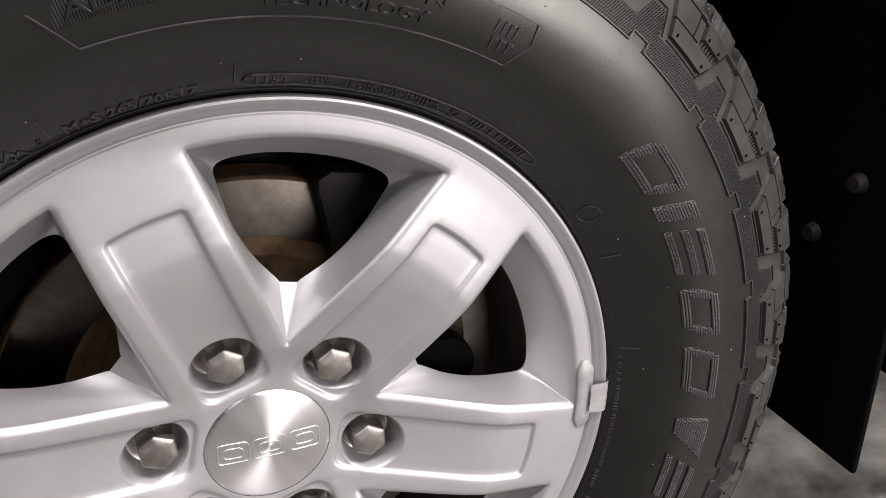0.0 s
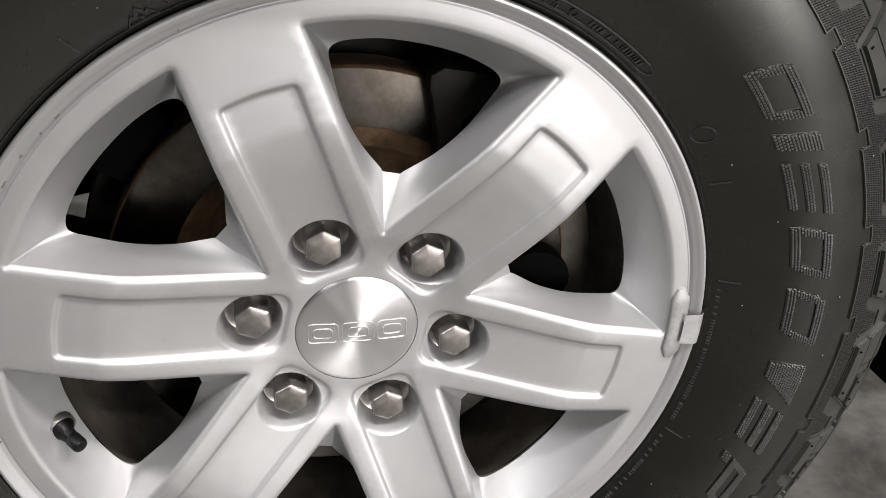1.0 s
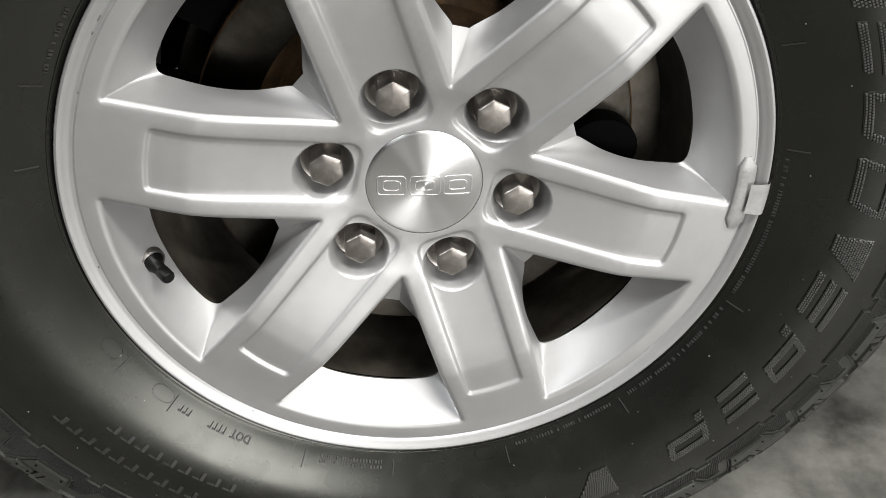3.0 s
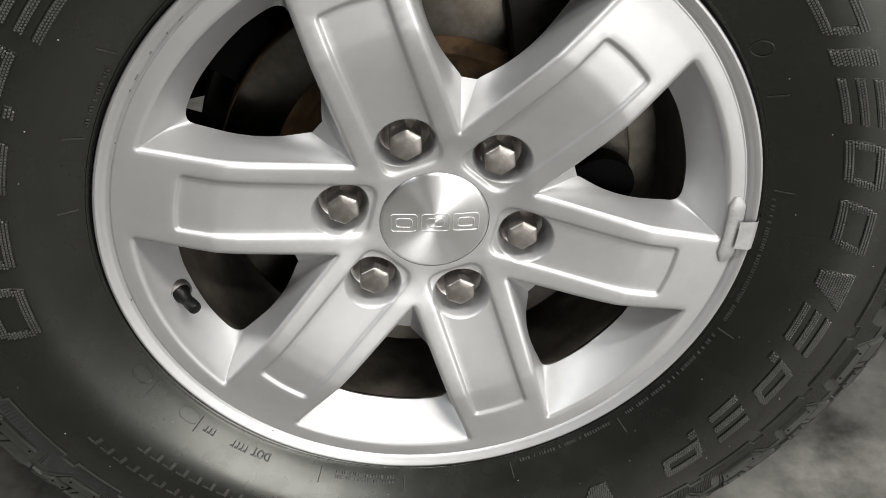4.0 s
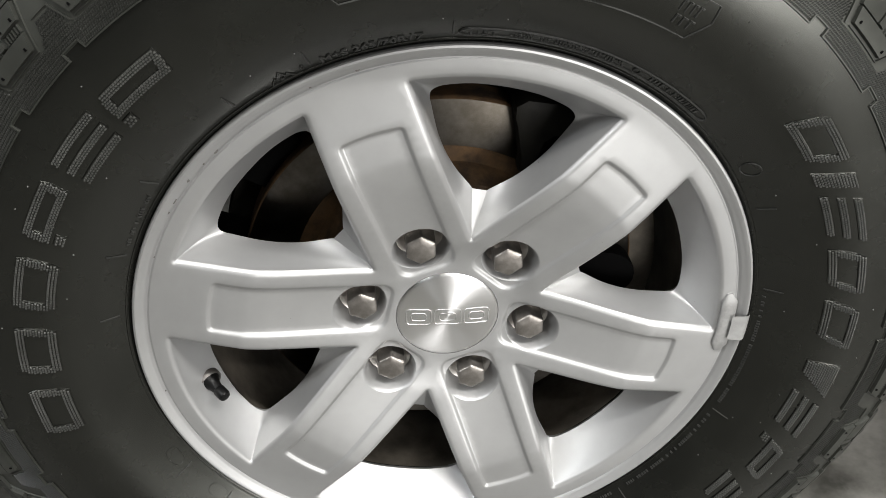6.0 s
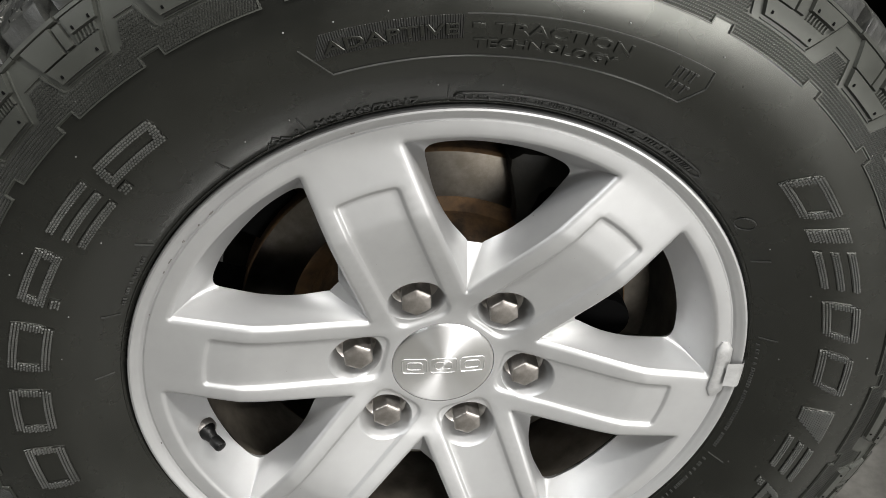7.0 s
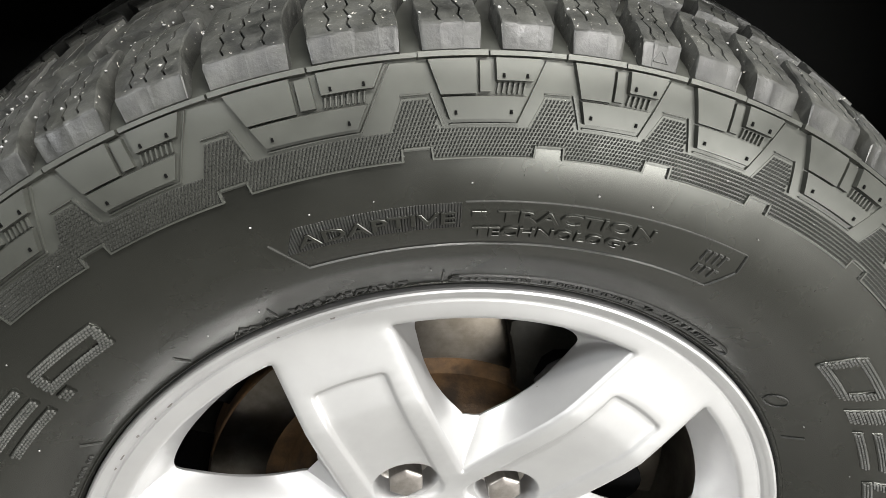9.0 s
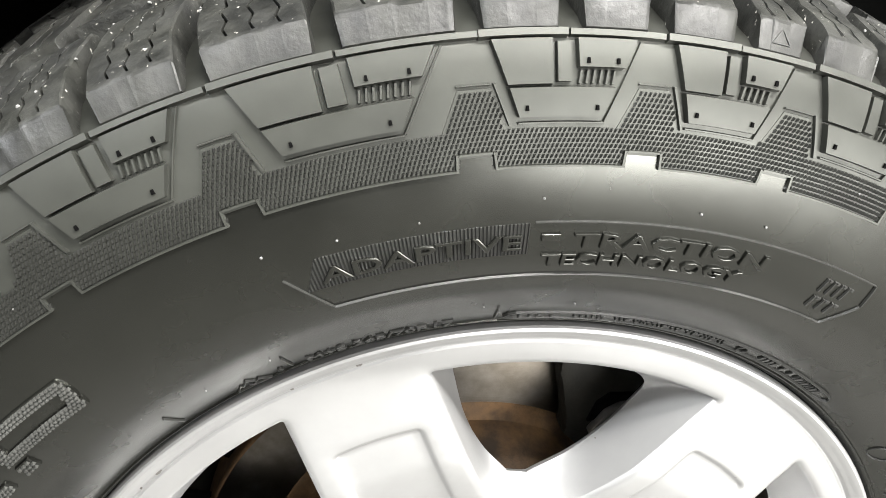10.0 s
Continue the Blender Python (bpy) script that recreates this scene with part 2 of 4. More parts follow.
class Build:
    """Collects patches into one mesh."""

    def __init__(self):
        self.v, self.f = [], []

    def grid(self, pts, closed=False):
        """pts[i][j]: rows of points."""
        rows, cols, base = len(pts), len(pts[0]), len(self.v)
        for row in pts:
            self.v.extend(row)
        for i in range(rows - (0 if closed else 1)):
            for j in range(cols - 1):
                a, b = base + i * cols + j, base + ((i + 1) % rows) * cols + j
                self.f.append((a, a + 1, b + 1, b))

    def fan(self, pts):
        base = len(self.v)
        self.v.extend(pts)
        self.f.append(tuple(range(base, base + len(pts))))

    def box(self, c, s, bevel=0.0):
        bm = bmesh.new()
        bmesh.ops.create_cube(bm, size=1, matrix=Matrix.Translation(c) @ Matrix.Diagonal((*s, 1)))
        if bevel:
            bmesh.ops.bevel(bm, geom=bm.edges[:], offset=bevel, segments=2, affect="EDGES", profile=0.5)
        self.bm(bm)

    def bm(self, bm):
        base = len(self.v)
        bm.verts.index_update()
        self.v.extend(v.co.copy() for v in bm.verts)
        self.f.extend(tuple(base + v.index for v in f.verts) for f in bm.faces)
        bm.free()

    def mesh(self, name, mat, smooth=True, sharp=32):
        return mesh_from(name, self.v, self.f, mat, smooth, sharp)


def pol(r, a, y):
    """A point of the wheel: radius, angle in degrees, depth along the axle."""
    return (r * math.cos(a * DEG), y, r * math.sin(a * DEG))


def revolve(b, profile, n=180):
    b.grid([[pol(r, 360 * i / n, y) for r, y in profile] for i in range(n)], closed=True)


def smooth_profile(pts, step):
    """Catmull-Rom through the points."""
    out = []
    for i in range(len(pts) - 1):
        p0, p1, p2, p3 = (pts[max(i - 1, 0)], pts[i], pts[i + 1], pts[min(i + 2, len(pts) - 1)])
        n = max(2, int(math.dist(p1, p2) / step))
        for k in range(n):
            t = k / n
            out.append(tuple(0.5 * (2 * b + (c - a) * t + (2 * a - 5 * b + 4 * c - d) * t * t + (3 * b - a - 3 * c + d) * t ** 3)
                             for a, b, c, d in zip(p0, p1, p2, p3)))
    return out + [pts[-1]]


# ---- the room ----
def slab(name, c, s, mat, label, category):
    b = Build()
    b.box(c, s, 0.002)
    return tagged(new(name, b.mesh(name, mat, False)), label, category, kind="structure")


slab("floor", (0.3, -0.2, -0.05), (8.2, 7.4, 0.1), FLOOR, "stained grey polished concrete workshop floor", "floor")
slab("ceiling", (0.3, -0.2, CEILING + 0.06), (8.2, 7.4, 0.1), CEIL, "plain grey painted workshop ceiling", "ceiling")
slab("wall_north", (0.3, 3.55, 1.31), (8.2, 0.1, 2.6), WALL, "plain dark grey workshop wall", "wall")
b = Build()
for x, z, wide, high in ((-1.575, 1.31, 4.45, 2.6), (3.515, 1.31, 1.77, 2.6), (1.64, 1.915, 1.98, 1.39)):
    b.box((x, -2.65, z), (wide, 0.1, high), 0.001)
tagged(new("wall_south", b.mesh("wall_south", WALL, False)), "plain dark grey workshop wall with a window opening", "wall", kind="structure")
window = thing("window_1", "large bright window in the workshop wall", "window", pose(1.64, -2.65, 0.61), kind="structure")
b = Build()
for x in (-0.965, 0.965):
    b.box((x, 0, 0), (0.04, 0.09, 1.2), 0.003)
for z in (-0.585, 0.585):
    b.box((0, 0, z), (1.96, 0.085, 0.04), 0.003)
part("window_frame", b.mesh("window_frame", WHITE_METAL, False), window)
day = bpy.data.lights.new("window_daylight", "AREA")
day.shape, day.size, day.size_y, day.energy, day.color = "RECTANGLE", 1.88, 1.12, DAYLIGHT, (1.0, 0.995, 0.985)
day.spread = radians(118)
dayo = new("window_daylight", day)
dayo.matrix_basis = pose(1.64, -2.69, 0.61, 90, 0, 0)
slab("wall_east", (4.45, -0.2, 1.31), (0.1, 7.4, 2.6), WALL, "plain dark grey workshop wall", "wall")
slab("wall_west", (-3.85, -0.2, 1.31), (0.1, 7.4, 2.6), WALL, "plain dark grey workshop wall", "wall")

for x, y, length, watts in STRIPS:
    lamp = thing("strip_light", "white enamel strip light fixed under the ceiling, lit", "ceiling light",
                 pose(x, y, CEILING), "strip lights")
    b = Build()
    b.box((0, 0, -0.015), (length + 0.06, 0.16, 0.03), 0.006)
    part("housing", b.mesh("housing", WHITE_METAL, False), lamp)
    b = Build()
    b.box((0, 0, -0.037), (length, 0.11, 0.012), 0.004)
    part("diffuser", b.mesh("diffuser", TUBE, False), lamp, "lit white diffuser")
    light = bpy.data.lights.new("strip_glow", "AREA")
    light.shape, light.size, light.size_y = "RECTANGLE", length, 0.11
    light.energy, light.color = watts, ((1.0, 0.992, 0.975) if x > 0 else (0.93, 0.965, 1.0))
    glow = new("strip_glow", light)
    glow.matrix_basis = pose(x, y, CEILING - 0.046)

# ---- the truck round the wheel: fender, liner, mud flap ----
truck = thing("pickup_truck", "dark pickup truck fender and black wheel arch, parked", "pickup truck", pose(0, 0, AXLE))
b = Build()
arch = [184 * i / 60 - 2 for i in range(61)]
b.grid([[pol(r, a, y) for r, y in ((0.575, 0.03), (0.570, -0.002), (0.569, -0.012), (0.571, -0.018), (0.577, -0.020), (0.595, -0.020), (0.615, -0.022), (0.622, -0.026))] for a in arch])
part("arch_flare", b.mesh("arch_flare", LINER), truck, "black plastic wheel arch flare")
b = Build()
b.grid([[pol(r, a, y) for r, y in ((0.620, -0.031), (0.66, -0.030), (0.74, -0.026), (0.82, -0.024))] for a in arch])
part("fender", b.mesh("fender", BODY), truck, "dark glossy painted fender")
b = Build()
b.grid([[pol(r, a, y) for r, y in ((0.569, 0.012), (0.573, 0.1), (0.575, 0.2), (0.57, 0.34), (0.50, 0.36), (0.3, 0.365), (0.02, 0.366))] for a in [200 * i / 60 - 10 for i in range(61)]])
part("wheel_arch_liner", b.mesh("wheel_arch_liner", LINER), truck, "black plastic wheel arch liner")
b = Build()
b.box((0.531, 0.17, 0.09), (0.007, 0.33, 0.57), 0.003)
flap = part("mud_flap", b.mesh("mud_flap", FLAP_AND_SHADE, False), truck, "black rubber mud flap")
for y, z in ((0.0615, 0.080), (0.1015, 0.018)):
    bm = bmesh.new()
    bmesh.ops.create_cone(bm, cap_ends=True, segments=12, radius1=0.010, radius2=0.007, depth=0.008,
                          matrix=Matrix.Translation((0.524, y, z)) @ Matrix.Rotation(-math.pi / 2, 4, "Y"))
    b = Build()
    b.bm(bm)
    part("bolt", b.mesh("bolt", IRON), flap)

# ---- the wheel ----
wheel = thing("wheel", "silver six-spoke alloy wheel with a black all-terrain tyre", "wheel", pose(0, 0, AXLE, 0, TURN, 0))

# depth of the spokes' face by radius
FACE_R = [0.040, 0.050, 0.060, 0.070, 0.077, 0.090, 0.100, 0.117, 0.130, 0.145, 0.160, 0.175, 0.200, 0.216, 0.240]
FACE_Y = [0.0245, 0.0238, 0.0222, 0.0195, 0.0170, 0.0138, 0.0112, 0.0065, 0.0030, -0.0007, -0.0033, -0.0028, -0.0010, 0.0, 0.0]
_fr = np.linspace(0.03, 0.245, 431)
_fy = np.interp(_fr, FACE_R, FACE_Y)
_fy = np.convolve(np.pad(_fy, 8, mode="edge"), np.hanning(19)[1:-1] / np.hanning(19).sum(), "valid")


def face_y(r):
    return float(np.interp(r, _fr, _fy))


def bezier_corner(a, c, b, n):
    return [tuple((1 - t) ** 2 * p + 2 * t * (1 - t) * q + t * t * s for p, q, s in zip(a, c, b)) for t in [i / n for i in range(n + 1)]]


def toward(a, b, d):
    l = math.dist(a, b)
    return tuple(p + (q - p) * d / l for p, q in zip(a, b))


def window_outline(r_in, r_out, half, d_in, d_out, side=54, arc=56, corner=8):
    """Outline of an opening about angle 0, as (x, z): a V towards the hub and an arc outside."""
    v = (r_in, 0.0)
    t0, t1 = (r_out * math.cos(half * DEG), -r_out * math.sin(half * DEG)), (r_out * math.cos(half * DEG), r_out * math.sin(half * DEG))
    da = d_out / r_out / DEG
    pts = bezier_corner(toward(v, t1, d_in), v, toward(v, t0, d_in), corner)
    a, b = toward(v, t0, d_in), toward(t0, v, d_out)
    pts += [toward(a, b, math.dist(a, b) * i / side) for i in range(1, side)]
    s = -half + da
    pts += bezier_corner(b, t0, (r_out * math.cos(s * DEG), r_out * math.sin(s * DEG)), corner)
    pts += [(r_out * math.cos((s - 2 * s * i / arc) * DEG), r_out * math.sin((s - 2 * s * i / arc) * DEG)) for i in range(1, arc)]
    a, b = toward(t1, v, d_out), toward(v, t1, d_in)
    pts += bezier_corner((r_out * math.cos(s * DEG), -r_out * math.sin(s * DEG)), t1, a, corner)
    pts += [toward(a, b, math.dist(a, b) * i / side) for i in range(1, side)]
    return pts


def inset(pts, d):
    """Moves a closed outline inwards."""
    out, n = [], len(pts)
    area = sum(pts[i][0] * pts[(i + 1) % n][1] - pts[(i + 1) % n][0] * pts[i][1] for i in range(n))
    sg = 1 if area > 0 else -1
    for i in range(n):
        (x0, z0), (x1, z1) = pts[i - 1], pts[(i + 1) % n]
        l = math.hypot(x1 - x0, z1 - z0) or 1
        out.append((pts[i][0] - sg * (z1 - z0) / l * d, pts[i][1] + sg * (x1 - x0) / l * d))
    return out


def panel_outline():
    """The sunk panel of a spoke about angle 0, from beside the cap to the rim."""
    w, u0, u1 = 0.0225, 0.0475, 0.1858
    c = [(u0, -w), (u1 - 0.0015, -w), (u1, 0.0), (u1 - 0.0015, w), (u0, w)]
    pts = bezier_corner(toward(c[0], c[4], 0.012), c[0], toward(c[0], c[1], 0.012), 8)
    a, b = toward(c[0], c[1], 0.012), toward(c[1], c[0], 0.004)
    pts += [toward(a, b, math.dist(a, b) * i / 44) for i in range(1, 44)]
    pts += bezier_corner(b, c[1], toward(c[1], c[2], 0.004), 6)
    a, b = toward(c[1], c[2], 0.004), toward(c[3], c[2], 0.004)
    pts += [(a[0] + 0.0013 * math.sin(math.pi * i / 12), a[1] + (b[1] - a[1]) * i / 12) for i in range(1, 12)]
    pts += bezier_corner(b, c[3], toward(c[3], c[4], 0.004), 6)
    a, b = toward(c[3], c[4], 0.004), toward(c[4], c[3], 0.012)
    pts += [toward(a, b, math.dist(a, b) * i / 44) for i in range(1, 44)]
    pts += bezier_corner(b, c[4], toward(c[4], c[0], 0.012), 8)
    a, b = toward(c[4], c[0], 0.012), toward(c[0], c[4], 0.012)
    pts += [toward(a, b, math.dist(a, b) * i / 6) for i in range(1, 6)]
    return pts


def turned(pts, a):
    c, s = math.cos(a * DEG), math.sin(a * DEG)
    return [(x * c - z * s, x * s + z * c) for x, z in pts]


def inside(pts, x, z):
    p = np.array(pts)
    q = np.roll(p, -1, 0)
    hit = np.zeros(len(x), bool)
    for (x0, z0), (x1, z1) in zip(p, q):
        if z0 != z1:
            hit ^= ((z0 > z) != (z1 > z)) & (x < (x1 - x0) * (z - z0) / (z1 - z0) + x0)
    return hit


HOLE = [(0.1125, 0.0), (0.1127, 1.5), (0.1136, 2.9), (0.1180, 5.2), (0.1300, 10.0), (0.1440, 13.2), (0.1580, 15.0), (0.1700, 15.8), (0.1815, 16.3), (0.1870, 16.5), (0.1915, 16.2), (0.1945, 14.7), (0.1958, 12.2), (0.1967, 8.0), (0.1968, 4.0), (0.1968, 0.0)]
CREASED = [(0.1125, 0.0), (0.1127, 1.5), (0.1136, 2.9), (0.1180, 5.2), (0.1300, 10.0), (0.1440, 13.2), (0.1580, 15.0), (0.1700, 15.9), (0.1815, 16.6), (0.1890, 16.95), (0.1957, 17.2), (0.1966, 16.2), (0.1968, 9.0), (0.1968, 4.0), (0.1968, 0.0)]


def hole_outline(knots, turn_in, turn_out, side=54, arc=56, corner=8):
    """Outline of the hole at the back of an opening, point for point as window_outline gives it."""
    line = smooth_profile([(r * math.cos(a * DEG), r * math.sin(a * DEG)) for r, a in knots], 0.0008)
    acc = [0.0]
    for p, q in zip(line, line[1:]):
        acc.append(acc[-1] + math.dist(p, q))

    def near(r, a):
        p = (r * math.cos(a * DEG), r * math.sin(a * DEG))
        return acc[min(range(len(line)), key=lambda i: math.dist(line[i], p))]

    def at(s):
        return (float(np.interp(s, acc, [p[0] for p in line])), float(np.interp(s, acc, [p[1] for p in line])))

    k1, k2, k3, end = 0.0066, near(*turn_in), near(*turn_out), acc[-1]
    up = [at(k1 * i * 2 / corner) for i in range(corner // 2 + 1)]
    pts = [p for p in reversed(up)] + [(x, -z) for x, z in up[1:]]
    pts += [(at(k1 + (k2 - k1) * i / side)[0], -at(k1 + (k2 - k1) * i / side)[1]) for i in range(1, side)]
    turn = [at(k2 + (k3 - k2) * i / corner) for i in range(corner + 1)]
    pts += [(x, -z) for x, z in turn]
    pts += [(lambda f: (at(k3 + (end - k3) * (1 - abs(f)))[0], math.copysign(at(k3 + (end - k3) * (1 - abs(f)))[1], f)))(2 * i / arc - 1) for i in range(1, arc)]
    pts += [p for p in reversed(turn)]
    pts += [at(k1 + (k2 - k1) * (1 - i / side)) for i in range(1, side)]
    pts[:corner + 1] = [(0.1128, 0.0058 - 0.0116 * i / corner) for i in range(corner + 1)]
    return pts


BOLT_R = 0.06985
NECK = 0.0025            # depth of the sunk panels


LIP = [(0.2285, 0.0), (0.2291, 0.0003), (0.2296, 0.0008), (0.2303, 0.0008), (0.2308, 0.0003), (0.2315, -0.0008), (0.2325, -0.0016), (0.2338, -0.0022),
       (0.2350, -0.0031), (0.2364, -0.0042), (0.2380, -0.0048), (0.2394, -0.0044), (0.2401, -0.0032), (0.2402, 0.0), (0.2395, 0.004), (0.237, 0.010)]


def rim_mesh():
    from mathutils.geometry import delaunay_2d_cdt
    win = window_outline(0.0768, 0.2165, 20.65, 0.0034, 0.0035)
    rings = [(inset(win, -0.0030), 0.0), (inset(win, -0.0019), 0.0002), (inset(win, -0.0008), 0.0006), (inset(win, 0.0003), 0.0013), (inset(win, 0.0011), 0.0023), (inset(win, 0.0016), 0.0036)]
    pan = panel_outline()
    steps = [(-0.0021, 0.0), (-0.0013, 0.0002), (-0.0005, 0.0006), (0.0002, 0.0012), (0.0009, 0.0019), (0.0015, NECK - 0.0002), (0.0022, NECK)]
    prings = [(inset(pan, d), y) for d, y in steps]
    around = [2 * math.pi * i / 96 for i in range(96)]

    def mouth(a):
        """Radius of a nut's pocket, wider away from the hub."""
        return 0.0237 - 0.0042 * max(0.0, -math.cos(a)) ** 1.2

    pocket = [(BOLT_R + mouth(a) * math.cos(a), mouth(a) * math.sin(a)) for a in around]
    p0 = np.array(pan)
    p1 = np.roll(p0, -1, 0)

    def panel_drop(x, z):
        """Depth below the spoke's face at a point of the nearest spoke's panel."""
        r, a = math.hypot(x, z), math.atan2(z, x)
        a = (a + math.pi / 6) % (math.pi / 3) - math.pi / 6
        q = np.array((r * math.cos(a), r * math.sin(a)))
        t = np.clip(((q - p0) * (p1 - p0)).sum(1) / ((p1 - p0) ** 2).sum(1), 0, 1)
        d = float(np.sqrt((((p0 + (p1 - p0) * t[:, None]) - q) ** 2).sum(1).min()))
        if not inside(pan, q[:1], q[1:])[0]:
            d = -d
        return float(np.interp(d, [s[0] for s in steps], [s[1] for s in steps]))

    co, ys, edges = [], [], []

    def loop(pts, drop):
        base = len(co)
        for x, z in pts:
            co.append((x, z))
            ys.append(face_y(math.hypot(x, z)) + drop)
        n = len(pts)
        edges.extend((base + i, base + (i + 1) % n) for i in range(n))

    for k in range(6):
        for pts, d in rings:
            loop(turned(pts, 60 * k + 30), d)
        for pts, d in prings:
            loop(turned(pts, 60 * k), d)
        base = len(co)
        loop(turned(pocket, 60 * k), 0.0)
        for i in range(base, len(co)):
            ys[i] += panel_drop(*co[i])
    for r in (0.0418, 0.2285):
        n = 160 if r < 0.1 else 420
        loop([(r * math.cos(2 * math.pi * i / n), r * math.sin(2 * math.pi * i / n)) for i in range(n)], 0.0)
    # free points between the outlines
    fixed = np.array(co)
    cell = {}
    for x, z in fixed:
        cell.setdefault((int(x // 0.003), int(z // 0.003)), []).append((x, z))
    r = 0.0445
    while r < 0.2275:
        n = int(2 * math.pi * r / 0.0042)
        for i in range(n):
            a = 2 * math.pi * (i + 0.5 * (int(r / 0.004) % 2)) / n
            x, z = r * math.cos(a), r * math.sin(a)
            cx, cz = int(x // 0.003), int(z // 0.003)
            near = [q for dx in (-1, 0, 1) for dz in (-1, 0, 1) for q in cell.get((cx + dx, cz + dz), ())]
            if any((x - q[0]) ** 2 + (z - q[1]) ** 2 < 0.0023 ** 2 for q in near):
                continue
            s = (math.degrees(a) + 30) % 60 - 30
            lx, lz = r * math.cos(s * DEG), r * math.sin(s * DEG)
            drop = NECK if abs(lz) < 0.0203 and 0.0495 < lx < 0.1843 else 0.0
            co.append((x, z))
            ys.append(face_y(r) + drop)
        r += 0.0040
    out_v, _, out_f, orig, _, _ = delaunay_2d_cdt([Vector(c) for c in co], edges, [], 0, 1e-7)
    y = [ys[o[0]] if o else face_y(math.hypot(*v)) + panel_drop(*v) for v, o in zip(out_v, orig)]
    v2 = np.array([tuple(v) for v in out_v])
    tri = np.array([tuple(f) for f in out_f])
    c = v2[tri].mean(1)
    rad = np.hypot(c[:, 0], c[:, 1])
    keep = (rad > 0.0418) & (rad < 0.2285)
    for k in range(6):
        keep &= ~inside(turned(rings[-1][0], 60 * k + 30), c[:, 0], c[:, 1])
        keep &= ~inside(turned(pocket, 60 * k), c[:, 0], c[:, 1])
    b = Build()
    b.v = [(float(p[0]), float(q), float(p[1])) for p, q in zip(v2, y)]
    b.f = [tuple(int(i) for i in f) for f in tri[keep]]

    # walls of the openings
    hole = hole_outline(HOLE, (0.1885, 16.5), (0.1950, 14.2))
    creased = hole_outline(CREASED, (0.1945, 17.15), (0.19665, 16.0))
    back = inset(hole, -0.0045)
    for spoke in range(6):
        top = rings[-1][0]
        rows = [[(x, face_y(math.hypot(x, z)) + rings[-1][1], z) for x, z in top]]
        for t in (0.03, 0.1, 0.2, 0.35, 0.5, 0.65, 0.8, 0.92, 1.0):
            k = max(0.0, (t - 0.45) / 0.55) ** 1.5
            goal = [(p[0] + (q[0] - p[0]) * k, p[1] + (q[1] - p[1]) * k) for p, q in zip(creased, hole)]
            rows.append([((x0 + (x1 - x0) * t), y0 + (0.0355 - y0) * (t ** 0.92), z0 + (z1 - z0) * t)
                         for (x0, y0, z0), (x1, z1) in zip(rows[0], goal)])
        rows.append([(x, 0.0364, z) for x, z in inset(hole, -0.0004)])
        rows.append([(x, 0.0372, z) for x, z in inset(hole, -0.0022)])
        rows.append([(x, 0.0420, z) for x, z in back])
        a = 60 * spoke + 30
        rows = [[(x * math.cos(a * DEG) - z * math.sin(a * DEG), y, x * math.sin(a * DEG) + z * math.cos(a * DEG)) for x, y, z in row] for row in rows]
        rows = [row + [row[0]] for row in rows]
        b.grid(rows)
        # pocket round the nut
        rows = []
        cx, cz = BOLT_R * math.cos(60 * spoke * DEG), BOLT_R * math.sin(60 * spoke * DEG)
        for rad, dep in ((1.0, 0.0), (0.975, 0.0004), (0.945, 0.0015), (0.915, 0.0034), (0.885, 0.0064), (0.855, 0.0104), (0.82, 0.0150), (0.78, 0.0190), (0.73, 0.0222), (0.5, 0.0240)):
            row = []
            for a in around + [0.0]:
                q, m = a + 60 * spoke * DEG, mouth(a)
                x, z = cx + m * rad * math.cos(q), cz + m * rad * math.sin(q)
                ex, ez = cx + m * math.cos(q), cz + m * math.sin(q)
                edge = face_y(math.hypot(ex, ez)) + panel_drop(ex, ez)
                row.append((x, edge + (0.0445 - edge) * min(1, dep / 0.024), z))
            rows.append(row)
        b.grid(rows)
    # lip of the rim and the barrel behind the spokes
    revolve(b, LIP, 320)
    revolve(b, [(0.0418, 0.0245), (0.0415, 0.030), (0.040, 0.036)], 96)
    return b


rb_ = rim_mesh()
rim = part("rim", rb_.mesh("rim", SILVER, True, 28), wheel, "silver painted cast alloy rim with six spokes")
b = Build()
revolve(b, [(0.1990, 0.0405), (0.2010, 0.044), (0.2040, 0.060), (0.2058, 0.085), (0.2050, 0.13), (0.207, 0.19), (0.214, 0.205), (0.228, 0.21)], 180)
part("barrel", b.mesh("barrel", DUSTY, True, 40), wheel, "inner barrel dulled by brake dust")

# ---- the tyre ----
tyre = thing("tyre", "", "", Matrix())
tyre.parent = wheel
tyre["label"] = "black all-terrain tyre with chunky lugged shoulders"
SIDE = smooth_profile([(0.2380, 0.0100), (0.2402, 0.0030), (0.2417, -0.0010), (0.2434, -0.0024), (0.2450, -0.0036), (0.2480, -0.0062), (0.2530, -0.0103), (0.2630, -0.0178),
                       (0.2760, -0.0262), (0.2900, -0.0322), (0.3050, -0.0357), (0.3180, -0.0366), (0.3335, -0.0355), (0.3480, -0.0330),
                       (0.3600, -0.0296), (0.3700, -0.0254), (0.3770, -0.0216)], 0.0022)
TOP = [(0.3786, -0.0203), (0.3796, -0.0178), (0.3816, -0.0125), (0.3836, 0.0000), (0.3858, 0.0250), (0.3872, 0.0600), (0.3878, 0.1050)]
half = SIDE + TOP
far = [(r, 0.21 - y) for r, y in reversed(half)]
b = Build()
smooth_side = [p for p in SIDE if p[0] < 0.3405]
revolve(b, smooth_side, 288)
part("sidewall", b.mesh("sidewall", RUBBER, True, 50), tyre)
b = Build()
revolve(b, smooth_side[-1:] + [p for p in SIDE if p[0] >= 0.3405] + TOP + far[1:], 288)
